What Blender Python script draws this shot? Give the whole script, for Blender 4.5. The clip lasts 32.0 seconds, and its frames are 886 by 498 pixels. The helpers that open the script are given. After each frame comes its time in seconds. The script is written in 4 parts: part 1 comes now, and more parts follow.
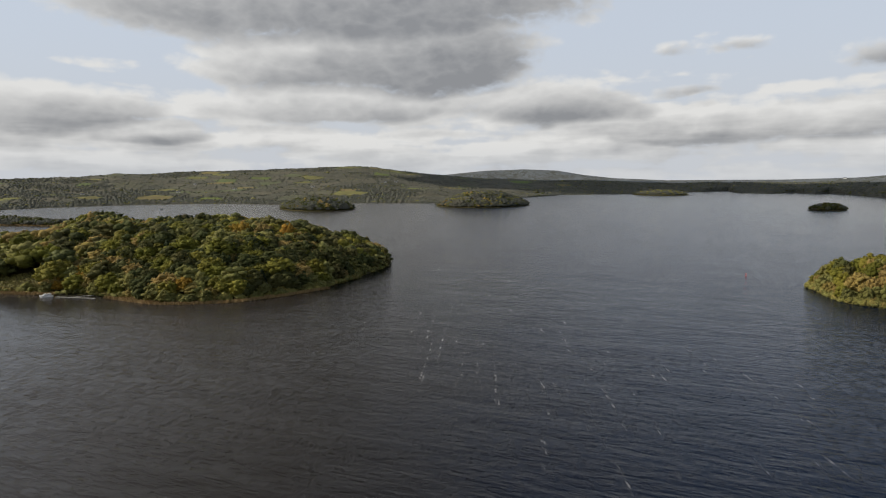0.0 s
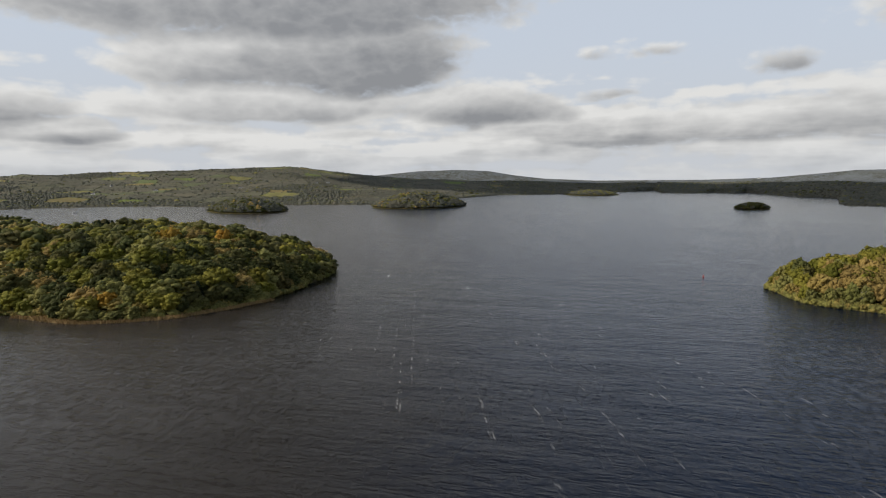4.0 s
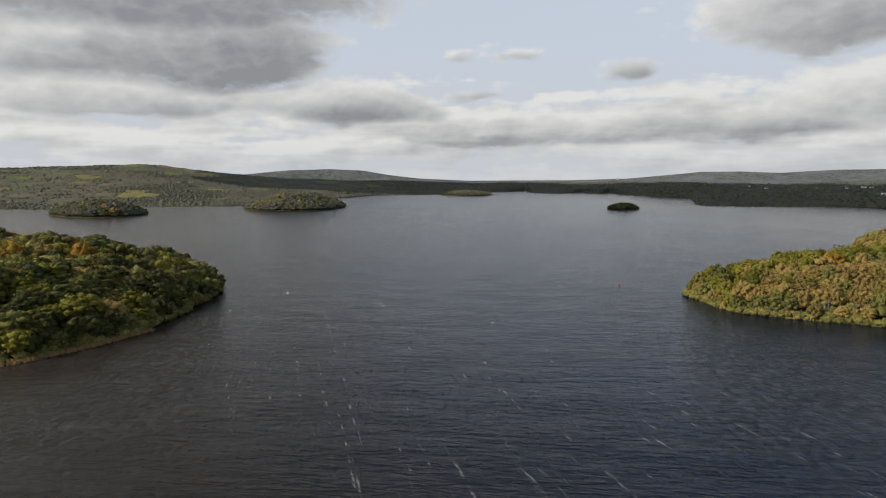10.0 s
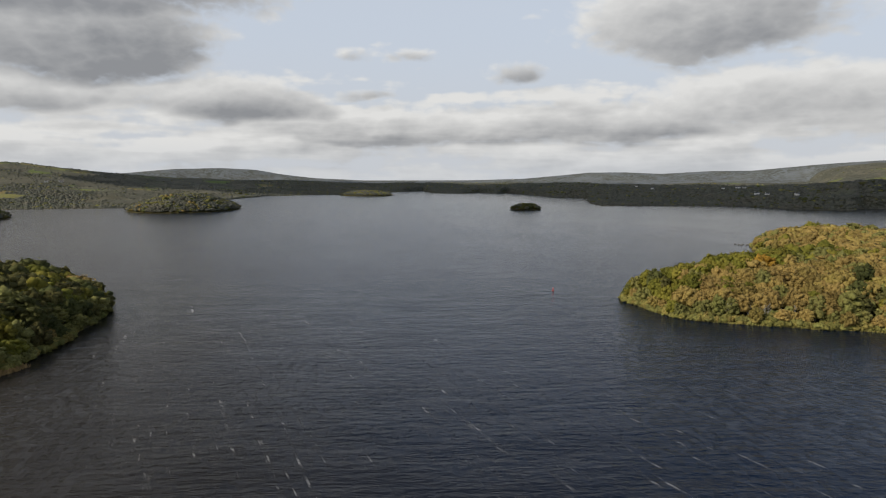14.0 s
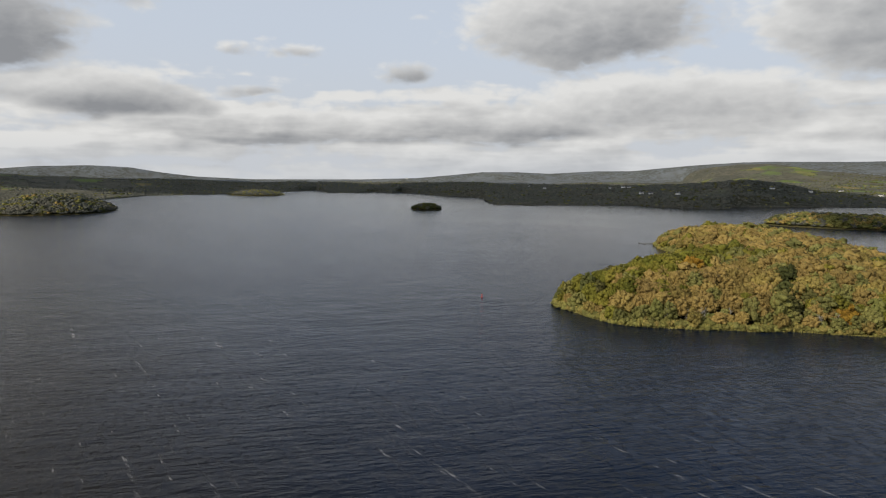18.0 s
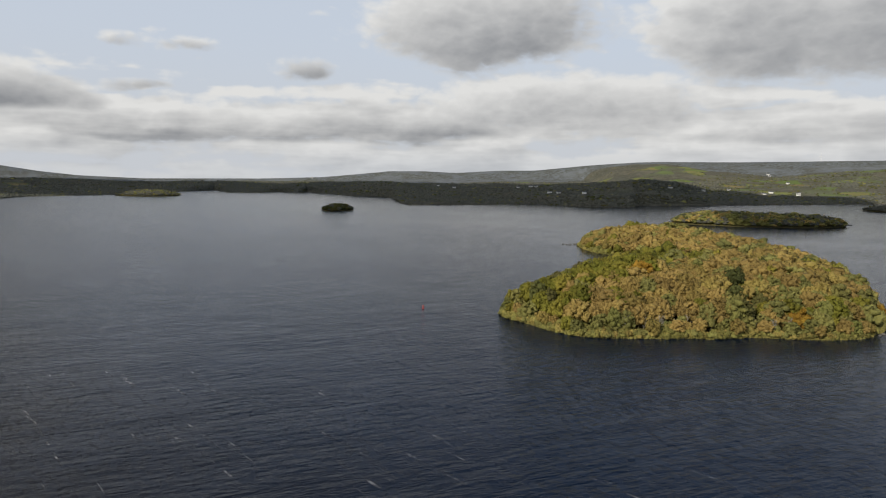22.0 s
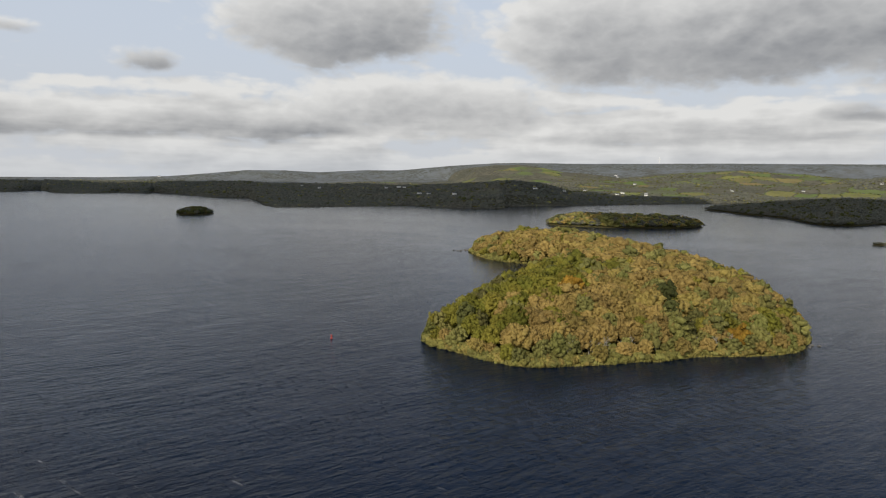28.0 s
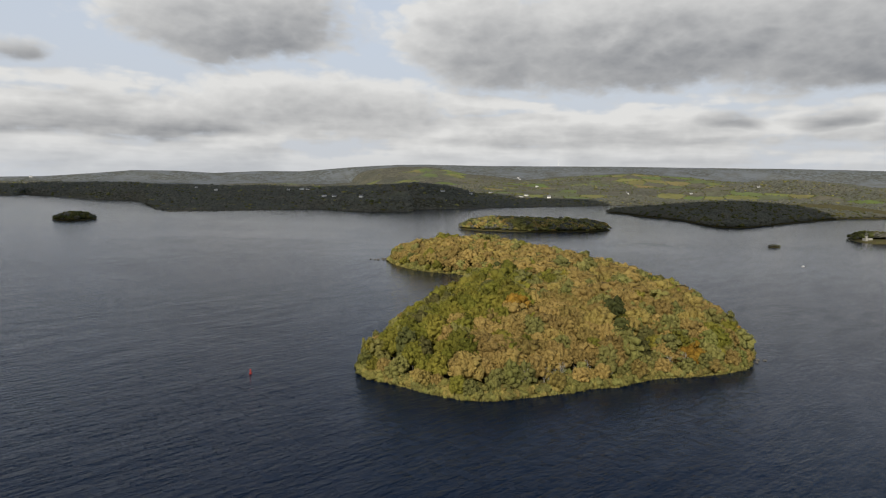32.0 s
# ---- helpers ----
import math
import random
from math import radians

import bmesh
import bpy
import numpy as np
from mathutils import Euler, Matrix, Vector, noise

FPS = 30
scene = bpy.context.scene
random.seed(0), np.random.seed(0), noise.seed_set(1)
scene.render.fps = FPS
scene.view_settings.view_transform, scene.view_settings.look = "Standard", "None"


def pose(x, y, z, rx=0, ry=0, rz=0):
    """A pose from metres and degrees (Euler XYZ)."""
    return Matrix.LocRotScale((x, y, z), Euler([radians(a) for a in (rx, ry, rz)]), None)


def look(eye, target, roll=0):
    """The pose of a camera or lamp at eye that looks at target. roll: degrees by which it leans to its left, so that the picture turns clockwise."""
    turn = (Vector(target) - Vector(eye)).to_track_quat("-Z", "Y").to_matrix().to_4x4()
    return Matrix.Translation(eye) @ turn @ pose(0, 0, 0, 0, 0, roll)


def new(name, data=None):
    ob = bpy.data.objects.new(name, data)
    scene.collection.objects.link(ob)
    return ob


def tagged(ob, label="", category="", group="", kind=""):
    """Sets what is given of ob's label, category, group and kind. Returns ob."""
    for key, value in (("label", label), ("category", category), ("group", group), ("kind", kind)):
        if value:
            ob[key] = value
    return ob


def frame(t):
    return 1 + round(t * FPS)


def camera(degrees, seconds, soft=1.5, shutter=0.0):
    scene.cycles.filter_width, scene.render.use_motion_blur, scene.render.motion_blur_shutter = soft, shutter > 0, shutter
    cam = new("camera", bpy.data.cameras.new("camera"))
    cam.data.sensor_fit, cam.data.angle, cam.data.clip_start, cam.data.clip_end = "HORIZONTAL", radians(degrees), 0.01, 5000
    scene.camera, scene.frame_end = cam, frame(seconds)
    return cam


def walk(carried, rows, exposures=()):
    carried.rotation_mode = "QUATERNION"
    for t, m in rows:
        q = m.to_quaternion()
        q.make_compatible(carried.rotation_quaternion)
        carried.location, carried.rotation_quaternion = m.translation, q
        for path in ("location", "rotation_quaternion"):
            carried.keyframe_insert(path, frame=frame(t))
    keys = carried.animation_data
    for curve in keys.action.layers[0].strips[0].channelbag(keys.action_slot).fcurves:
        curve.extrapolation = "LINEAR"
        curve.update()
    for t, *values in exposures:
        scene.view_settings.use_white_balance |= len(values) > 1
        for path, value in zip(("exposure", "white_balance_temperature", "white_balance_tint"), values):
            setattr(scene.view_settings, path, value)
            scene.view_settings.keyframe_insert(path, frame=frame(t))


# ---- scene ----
cam = camera(69.8, 32.0, soft=1.15)
# seconds, place in metres, then turn, tilt and lean in degrees
ROWS = [
    (0.0, 0.00, 0.00, 89.93, -0.001, -6.409, -0.373), (1.0, -5.09, 8.27, 89.15, -1.513, -6.364, -0.392),
    (2.0, -9.62, 16.75, 89.11, -3.321, -6.343, -0.448), (3.0, -13.92, 25.52, 89.61, -4.844, -6.368, -0.464),
    (4.0, -18.61, 35.14, 90.25, -6.275, -6.399, -0.442), (5.0, -23.01, 45.52, 90.86, -7.665, -6.423, -0.400),
    (6.0, -27.25, 55.09, 91.54, -9.056, -6.458, -0.355), (7.0, -31.06, 63.72, 92.39, -10.629, -6.462, -0.330),
    (8.0, -34.88, 72.75, 93.12, -13.094, -6.480, -0.279), (9.0, -38.59, 82.54, 93.71, -15.606, -6.518, -0.211),
    (10.0, -41.87, 93.61, 94.36, -17.949, -6.537, -0.140), (11.0, -44.95, 104.99, 94.90, -20.277, -6.531, -0.085),
    (12.0, -47.92, 116.51, 95.35, -22.675, -6.548, -0.025), (13.0, -50.16, 128.63, 95.70, -25.052, -6.564, 0.027),
    (14.0, -51.84, 141.75, 95.99, -27.448, -6.575, 0.053), (15.0, -53.10, 153.90, 96.22, -29.889, -6.580, 0.078),
    (16.0, -54.00, 164.93, 96.39, -32.417, -6.582, 0.122), (17.0, -54.53, 176.16, 96.58, -35.098, -6.597, 0.199),
    (18.0, -54.58, 187.65, 96.90, -37.278, -6.631, 0.301), (19.0, -54.24, 199.24, 97.36, -39.469, -6.590, 0.393),
    (20.0, -53.00, 211.21, 97.75, -41.587, -6.642, 0.377), (21.0, -50.89, 223.05, 98.20, -43.736, -6.666, 0.360),
    (22.0, -48.68, 234.84, 98.79, -45.920, -6.688, 0.376), (23.0, -46.50, 246.42, 99.45, -48.007, -6.711, 0.463),
    (24.0, -43.95, 257.59, 99.83, -50.108, -6.727, 0.568), (25.0, -40.49, 269.06, 100.29, -52.163, -6.705, 0.634),
    (26.0, -35.73, 280.29, 101.18, -54.279, -6.703, 0.655), (27.0, -30.34, 291.51, 102.36, -56.406, -6.678, 0.661),
    (28.0, -24.87, 302.73, 103.64, -58.570, -6.664, 0.681), (29.0, -19.27, 313.61, 105.04, -60.785, -6.632, 0.727),
    (30.0, -13.00, 323.93, 106.47, -63.047, -6.575, 0.742), (31.0, -5.85, 333.35, 107.69, -65.319, -6.524, 0.806),
    (32.0, 1.77, 341.35, 108.65, -67.451, -6.467, 0.953),
]
walk(cam, [(t, pose(x, y, z, 90 + tilt, 0, turn) @ pose(0, 0, 0, 0, 0, lean)) for t, x, y, z, turn, tilt, lean in ROWS])

# ---- light ----
SUN_AZ, SUN_EL = 267.0, 31.0        # compass degrees from +y towards +x
SUN_DIR = Vector((math.sin(radians(SUN_AZ)) * math.cos(radians(SUN_EL)), math.cos(radians(SUN_AZ)) * math.cos(radians(SUN_EL)), math.sin(radians(SUN_EL))))
sun_data = bpy.data.lights.new("sun", "SUN")
sun_data.energy, sun_data.angle, sun_data.color = 4.0, radians(0.6), (1.0, 0.92, 0.78)
sun = new("sun", sun_data)
sun.matrix_world = look(SUN_DIR * 100, (0, 0, 0))

world = bpy.data.worlds.new("sky")
scene.world = world
world.use_nodes = True
WN, WL = world.node_tree.nodes, world.node_tree.links
WN.clear()


def wmath(op, a, b=None, c=None, clamp=False):
    n = WN.new("ShaderNodeMath")
    n.operation, n.use_clamp = op, clamp
    for i, v in enumerate((a, b, c)):
        if v is None:
            continue
        if isinstance(v, (int, float)):
            n.inputs[i].default_value = v
        else:
            WL.new(v, n.inputs[i])
    return n.outputs[0]


def wmix(fac, a, b):
    n = WN.new("ShaderNodeMix")
    n.data_type = "RGBA"
    for socket, v in ((n.inputs[0], fac), (n.inputs[6], a), (n.inputs[7], b)):
        if isinstance(v, tuple):
            socket.default_value = (*v, 1)
        elif isinstance(v, (int, float)):
            socket.default_value = v
        else:
            WL.new(v, socket)
    return n.outputs[2]


def wramp(x, lo, hi):
    n = WN.new("ShaderNodeMapRange")
    n.interpolation_type = "SMOOTHSTEP"
    WL.new(x, n.inputs["Value"])
    n.inputs["From Min"].default_value, n.inputs["From Max"].default_value = lo, hi
    return n.outputs[0]


coord = WN.new("ShaderNodeTexCoord").outputs["Generated"]
split = WN.new("ShaderNodeSeparateXYZ")
WL.new(coord, split.inputs[0])
east, north, up = split.outputs
low = wmath("MAXIMUM", up, 0.025)
lifted = WN.new("ShaderNodeCombineXYZ")
for i, v in enumerate((east, north, low)):
    WL.new(v, lifted.inputs[i])

sky = WN.new("ShaderNodeTexSky")
sky.sky_type, sky.sun_disc = "NISHITA", False
sky.sun_elevation, sky.sun_rotation = radians(SUN_EL), radians(SUN_AZ)
sky.air_density, sky.dust_density, sky.ozone_density = 1.0, 1.0, 2.0
WL.new(lifted.outputs[0], sky.inputs[0])

# bearing and height over the horizon, in degrees
bearing = wmath("MULTIPLY", wmath("ARCTAN2", east, north), 57.2958)
rise = wmath("MULTIPLY", wmath("ARCSINE", up), 57.2958)


def puffs(b, r, sx, sy, shift, detail=7.0, rough=0.58):
    c = WN.new("ShaderNodeCombineXYZ")
    WL.new(wmath("MULTIPLY", b, sx), c.inputs[0])
    WL.new(wmath("MULTIPLY", r, sy), c.inputs[1])
    c.inputs[2].default_value = shift
    n = WN.new("ShaderNodeTexNoise")
    n.inputs["Scale"].default_value, n.inputs["Detail"].default_value, n.inputs["Roughness"].default_value = 1.0, detail, rough
    WL.new(c.outputs[0], n.inputs["Vector"])
    return wmath("SUBTRACT", n.outputs["Fac"], 0.5)


def swell_of(v):
    """Rounded heads with creases between them, about -0.3 to 0.7."""
    return wmath("SUBTRACT", wmath("MULTIPLY", wmath("ABSOLUTE", v), 4.0), 0.3)


# bearing, height, half width, half height, darkness of the underside
CLOUDS = [(-9, 16.0, 22, 6.0, 1.1), (-1.8, 10.9, 10.5, 4.7, 1.2), (-12, 9.6, 10, 2.8, 0.75), (-24, 14.5, 8, 3.6, 0.6), (-9, 6.2, 13, 1.7, 0.6), (-33, 5.2, 8.5, 2.3, 0.85), (-24.5, 3.7, 5, 1.2, 0.75),
          (9.8, 6.2, 8, 2.0, 0.95), (19, 10.3, 1.8, 0.8, 0.9), (24.1, 10.5, 3.2, 1.0, 0.9), (33.6, 9.0, 3.2, 1.7, 1.1), (20.7, 6.9, 2.5, 0.7, 1.0),
          (23, 4.0, 11, 1.4, 0.7), (33, 4.4, 9, 1.7, 0.7), (42, 4.4, 10, 1.9, 0.65), (49.5, 12.6, 10, 4.3, 0.9), (53, 6.2, 8, 2.4, 0.45), (60, 5.5, 8, 3.0, 0.4),
          (70, 11.6, 7.5, 5.0, 0.75), (82, 11.4, 14, 5.2, 0.95), (98, 11.2, 14, 5.4, 1.0), (120, 11, 16, 5, 0.8), (74, 4.0, 13, 1.8, 0.35), (86, 4.2, 9, 1.7, 0.4), (92, 5.0, 3.4, 1.1, 1.0), (98.5, 5.0, 3.4, 1.2, 1.0), (106, 4.4, 10, 1.7, 0.5),
          (-48, 9, 12, 4.5, 0.7), (150, 9, 20, 5, 0.7), (190, 8, 18, 4, 0.6), (-80, 12, 22, 6, 0.6), (-130, 9, 18, 4, 0.5)]


def cloud_body():
    """One heap of cloud: its thickness round a centre, flatter below, and how grey it is underneath."""
    tree = bpy.data.node_groups.new("cloud_body", "ShaderNodeTree")
    for name in ("bearing", "rise", "centre", "height", "half_width", "half_height", "gain", "loss", "dark"):
        tree.interface.new_socket(name, in_out="INPUT", socket_type="NodeSocketFloat")
    for name in ("body", "under"):
        tree.interface.new_socket(name, in_out="OUTPUT", socket_type="NodeSocketFloat")
    src, dst = tree.nodes.new("NodeGroupInput").outputs, tree.nodes.new("NodeGroupOutput").inputs

    def m(op, a, b):
        n = tree.nodes.new("ShaderNodeMath")
        n.operation = op
        for socket, v in zip(n.inputs, (a, b)):
            if isinstance(v, (int, float)):
                socket.default_value = v
            else:
                tree.links.new(v, socket)
        return n.outputs[0]

    db = m("DIVIDE", m("SUBTRACT", src[0], src[2]), src[4])
    dh = m("DIVIDE", m("SUBTRACT", src[1], src[3]), src[5])
    flat = m("MINIMUM", dh, 0.0)                              # bases are flatter than tops
    body = m("SUBTRACT", 1.0, m("ADD", m("MULTIPLY", db, db), m("ADD", m("MULTIPLY", dh, dh), m("MULTIPLY", m("MULTIPLY", flat, flat), 0.6))))
    body = m("MAXIMUM", m("SUBTRACT", m("MULTIPLY", body, src[6]), src[7]), -1.5)
    soft = tree.nodes.new("ShaderNodeMapRange")
    soft.interpolation_type = "SMOOTHSTEP"
    soft.inputs["From Min"].default_value, soft.inputs["From Max"].default_value = -0.7, 0.45
    tree.links.new(body, soft.inputs["Value"])
    under = m("MULTIPLY", m("ADD", m("ADD", m("MULTIPLY", dh, -0.40), m("MULTIPLY", db, 0.20)), 0.50), src[8])
    tree.links.new(body, dst[0])
    tree.links.new(m("MULTIPLY", soft.outputs[0], under), dst[1])
    return tree


BODY = cloud_body()


def cloud_field(b, r, shaded):
    """How thick the cloud is at a bearing and a height, and how grey its underside."""
    heads = swell_of(puffs(b, r, 0.20, 0.40, 3.1, 2.0, 0.5))
    curls = swell_of(puffs(b, r, 0.60, 1.05, 8.7, 2.0, 0.5))
    wisp = puffs(b, r, 1.0, 1.6, 12.4, 3.0)
    soft_grey = puffs(b, r, 0.055, 0.20, 15.2, 2.0)
    drift, lift = puffs(b, r, 0.11, 0.17, 21.7, 2.0, 0.5), puffs(b, r, 0.14, 0.22, 33.3, 2.0, 0.5)
    ragged = wmath("ADD", wmath("MULTIPLY", heads, 0.55), wmath("ADD", wmath("MULTIPLY", curls, 0.24), wmath("MULTIPLY", wisp, 0.34)))
    bw_, rw_ = wmath("ADD", b, wmath("MULTIPLY", drift, 6.0)), wmath("ADD", r, wmath("MULTIPLY", lift, 2.2))
    cover, shade = None, None
    for b0, h0, bw, hw, dark in CLOUDS:
        if not shaded and not -50 < b0 < 110:                 # behind the walk the light is the same all over
            continue
        g = WN.new("ShaderNodeGroup")
        g.node_tree = BODY
        small = bw < 3.5
        for k, v in enumerate((bw_, rw_, b0 if b0 <= 180 else b0 - 360.0, h0, bw, hw, 0.7 if small else 1.0, 0.48 if small else 0.0, dark * (2.0 if small else 1.12))):
            if isinstance(v, (int, float)):
                g.inputs[k].default_value = v
            else:
                WL.new(v, g.inputs[k])
        cover = g.outputs[0] if cover is None else wmath("SMOOTH_MAX", cover, g.outputs[0], 0.25)
        if shaded:
            shade = g.outputs[1] if shade is None else wmath("SMOOTH_MAX", shade, g.outputs[1], 0.12)
    # broken cloud over the rest of the sky, and rows of cumulus above the horizon
    overhead = wmath("MULTIPLY", wramp(b, 6.0, -25.0), wramp(r, 12.0, 20.0))
    over = wmath("ADD", wmath("MULTIPLY", soft_grey, 3.5), wmath("SUBTRACT", wmath("MULTIPLY", overhead, 1.5), 1.5))
    heap = puffs(b, r, 0.10, 0.50, 51.8, 3.0, 0.5)
    bank = wmath("ADD", wmath("MULTIPLY", heap, 4.5), wmath("SUBTRACT", wmath("MULTIPLY", wramp(r, 10.0, 4.0), 1.35), 0.95))
    cover = wmath("MINIMUM", wmath("MAXIMUM", cover, wmath("MAXIMUM", over, bank)), 1.1)
    return wmath("ADD", cover, ragged), shade, soft_grey


thick, shade, soft_grey = cloud_field(bearing, rise, True)
towards_sun = cloud_field(wmath("SUBTRACT", bearing, 1.3), wmath("ADD", rise, 1.0), False)[0]
alpha = wramp(thick, -0.42, 0.30)
# tops and the sides towards the sun stand in the light; what lies under other cloud is grey
hidden = wmath("SUBTRACT", wmath("MINIMUM", towards_sun, 1.5), wmath("MINIMUM", thick, 1.5))
depth = wmath("ADD", wmath("MULTIPLY", shade, 0.78), wmath("ADD", wmath("MULTIPLY", hidden, 0.36), wmath("MULTIPLY", wramp(thick, -0.2, 1.2), 0.30)))
rows = puffs(bearing, rise, 0.12, 0.9, 44.1, 3.0, 0.5)
depth = wmath("ADD", depth, wmath("MULTIPLY", wmath("ADD", rows, wmath("MULTIPLY", soft_grey, 0.5)), wramp(rise, 7.0, 2.5)), clamp=True)
high = wramp(rise, 15.0, 30.0)
veil = wmix(wmath("SUBTRACT", 0.86, wmath("MULTIPLY", high, 0.82)), sky.outputs[0], (6.0, 6.55, 7.4))
veil = wmix(wmath("MULTIPLY", wramp(rise, 14.0, 0.0), 0.8), veil, (5.6, 5.8, 6.15))
cloud = wmix(depth, (7.5, 7.45, 7.28), (2.55, 2.62, 2.76))
cloud = wmix(wmath("MULTIPLY", wramp(rise, 3.5, 0.0), 0.55), cloud, (5.05, 5.35, 5.8))
back = WN.new("ShaderNodeBackground")
back.inputs["Strength"].default_value = 0.1
wout = WN.new("ShaderNodeOutputWorld")
WL.new(wmix(wmath("MULTIPLY", alpha, 0.95), veil, cloud), back.inputs["Color"])
WL.new(back.outputs[0], wout.inputs["Surface"])

# ---- helpers for shapes ----
def smooth(a):
    a = np.clip(a, 0.0, 1.0)
    return a * a * (3 - 2 * a)


def wave(x, y, size, seed):
    """Soft value noise on a lattice of the given size, about -1 to 1."""
    rng = np.random.RandomState(seed)
    table = rng.uniform(-1, 1, (64, 64))
    u, v = np.asarray(x) / size, np.asarray(y) / size
    i, j = np.floor(u).astype(int), np.floor(v).astype(int)
    fu, fv = smooth(u - i), smooth(v - j)
    a, b = table[i % 64, j % 64], table[(i + 1) % 64, j % 64]
    c, d = table[i % 64, (j + 1) % 64], table[(i + 1) % 64, (j + 1) % 64]
    return (a * (1 - fu) + b * fu) * (1 - fv) + (c * (1 - fu) + d * fu) * fv


def rounded(points, per=10, rough=0.0, seed=0):
    """A closed smooth line through the points, with a ragged edge."""
    p = np.array(points, float)
    n, out = len(p), []
    for i in range(n):
        a, b, c, d = p[i - 1], p[i], p[(i + 1) % n], p[(i + 2) % n]
        for k in range(per):
            t = k / per
            out.append(0.5 * (2 * b + (c - a) * t + (2 * a - 5 * b + 4 * c - d) * t * t + (3 * b - a - 3 * c + d) * t ** 3))
    out = np.array(out)
    if rough:
        out[:, 0] += rough * wave(out[:, 0], out[:, 1], 14, seed)
        out[:, 1] += rough * wave(out[:, 0], out[:, 1], 14, seed + 1)
    return out


def inside(line, x, y):
    """Distance in from the closed line, negative outside."""
    x, y = np.asarray(x, float), np.asarray(y, float)
    best, odd = np.full(x.shape, 1e18), np.zeros(x.shape, bool)
    for (ax, ay), (bx, by) in zip(line, np.roll(line, -1, axis=0)):
        dx, dy = bx - ax, by - ay
        t = np.clip(((x - ax) * dx + (y - ay) * dy) / (dx * dx + dy * dy + 1e-12), 0, 1)
        best = np.minimum(best, (x - ax - t * dx) ** 2 + (y - ay - t * dy) ** 2)
        if ay != by:
            odd ^= ((ay > y) != (by > y)) & (x < (bx - ax) * (y - ay) / (by - ay) + ax)
    return np.sqrt(best) * np.where(odd, 1, -1)


def mesh_of(name, verts, faces, mats=(), slots=None, shade=True):
    me = bpy.data.meshes.new(name)
    me.from_pydata([tuple(v) for v in verts], [], [tuple(f) for f in faces])
    for m in mats:
        me.materials.append(m)
    if slots is not None:
        me.polygons.foreach_set("material_index", np.asarray(slots, np.int32))
    if shade:
        me.polygons.foreach_set("use_smooth", np.ones(len(me.polygons), bool))
    me.update()
    return me


def sheet(xs, ys, z):
    """Vertices and quads of a height sheet over a lattice; z is [i, j]."""
    gx, gy = np.meshgrid(xs, ys, indexing="ij")
    verts = np.stack([gx, gy, z], -1).reshape(-1, 3)
    n, m = len(xs), len(ys)
    a = (np.arange(n - 1)[:, None] * m + np.arange(m - 1)[None, :]).ravel()
    return verts, np.stack([a, a + m, a + m + 1, a + 1], -1)


# ---- the lake's shores and islands ----
class Isle:
    """An island: its waterline, its hill and how far in the hill is full."""
    def __init__(self, points, hill, run, seed, rough=2.5, bank=1.2):
        self.line = rounded(points, 8, rough, seed)
        self.hill, self.run, self.seed, self.bank = hill, run, seed, bank

    def height(self, x, y):
        d = inside(self.line, x, y)
        z = self.bank * smooth(d / 4 + 0.15) - 0.3 + self.hill * smooth(d / self.run) ** 0.8
        z = z + smooth(d / 30) * (1.2 * wave(x, y, 35, self.seed + 5) + 0.5 * wave(x, y, 12, self.seed + 6))
        return np.where(d > -1, z, np.maximum(-0.3 + d * 0.25, -4.0)), d


ISLE_OAK = Isle([(309, 520), (295, 505), (289, 481), (286, 463), (286, 443), (297, 424), (317, 403), (338, 382), (359, 364), (380, 338), (398, 319), (425, 311), (470, 314), (530, 330),
                 (595, 352), (655, 388), (705, 432), (765, 490), (830, 550), (860, 620), (848, 675), (808, 708), (750, 727), (702, 696), (668, 650), (661, 603), (648, 570), (600, 552),
                 (520, 550), (430, 545), (360, 533)], 16.0, 75.0, 10, 1.6)
ISLE_WEST = Isle([(-980, 585), (-720, 560), (-540, 548), (-435, 525), (-348, 503), (-271, 488), (-226, 464), (-190, 456), (-148, 468), (-110, 502), (-90, 538), (-71, 590),
                  (-57, 645), (-62, 695), (-85, 755), (-145, 825), (-245, 875), (-380, 920), (-450, 1000), (-510, 1110), (-600, 1150), (-655, 1110), (-640, 1030), (-560, 935), (-470, 830), (-430, 750),
                  (-470, 695), (-620, 680), (-980, 685)], 26.0, 115.0, 20)
ISLE_BAY = Isle([(-1240, 1355), (-1035, 1290), (-860, 1270), (-745, 1240), (-690, 1255), (-755, 1290), (-860, 1355), (-1035, 1430), (-1240, 1485)], 5.0, 60.0, 25)
ISLE_FIR = Isle([(-502, 1981), (-460, 1850), (-395, 1770), (-320, 1758), (-270, 1810), (-264, 1912), (-310, 2000), (-410, 2030)], 22.0, 90.0, 30)
ISLE_ROUND = Isle([(-21, 2070), (10, 1960), (80, 1905), (170, 1905), (240, 1970), (280, 2080), (280, 2170), (200, 2230), (60, 2210)], 30.0, 110.0, 40)
ISLE_LOW = Isle([(945, 3190), (970, 3010), (1040, 2960), (1120, 2975), (1185, 3070), (1160, 3150), (1040, 3210)], 14.0, 90.0, 50)
ISLE_DOT = Isle([(960, 1655), (975, 1632), (1010, 1622), (1040, 1634), (1062, 1670), (1050, 1704), (1005, 1710), (970, 1687)], 4.0, 35.0, 60)
ISLE_LONG = Isle([(1303, 843), (1255, 818), (1242, 774), (1250, 715), (1270, 661), (1310, 602), (1353, 562), (1415, 540), (1460, 549), (1455, 592), (1435, 665), (1412, 748), (1370, 830)], 10.0, 60.0, 70)
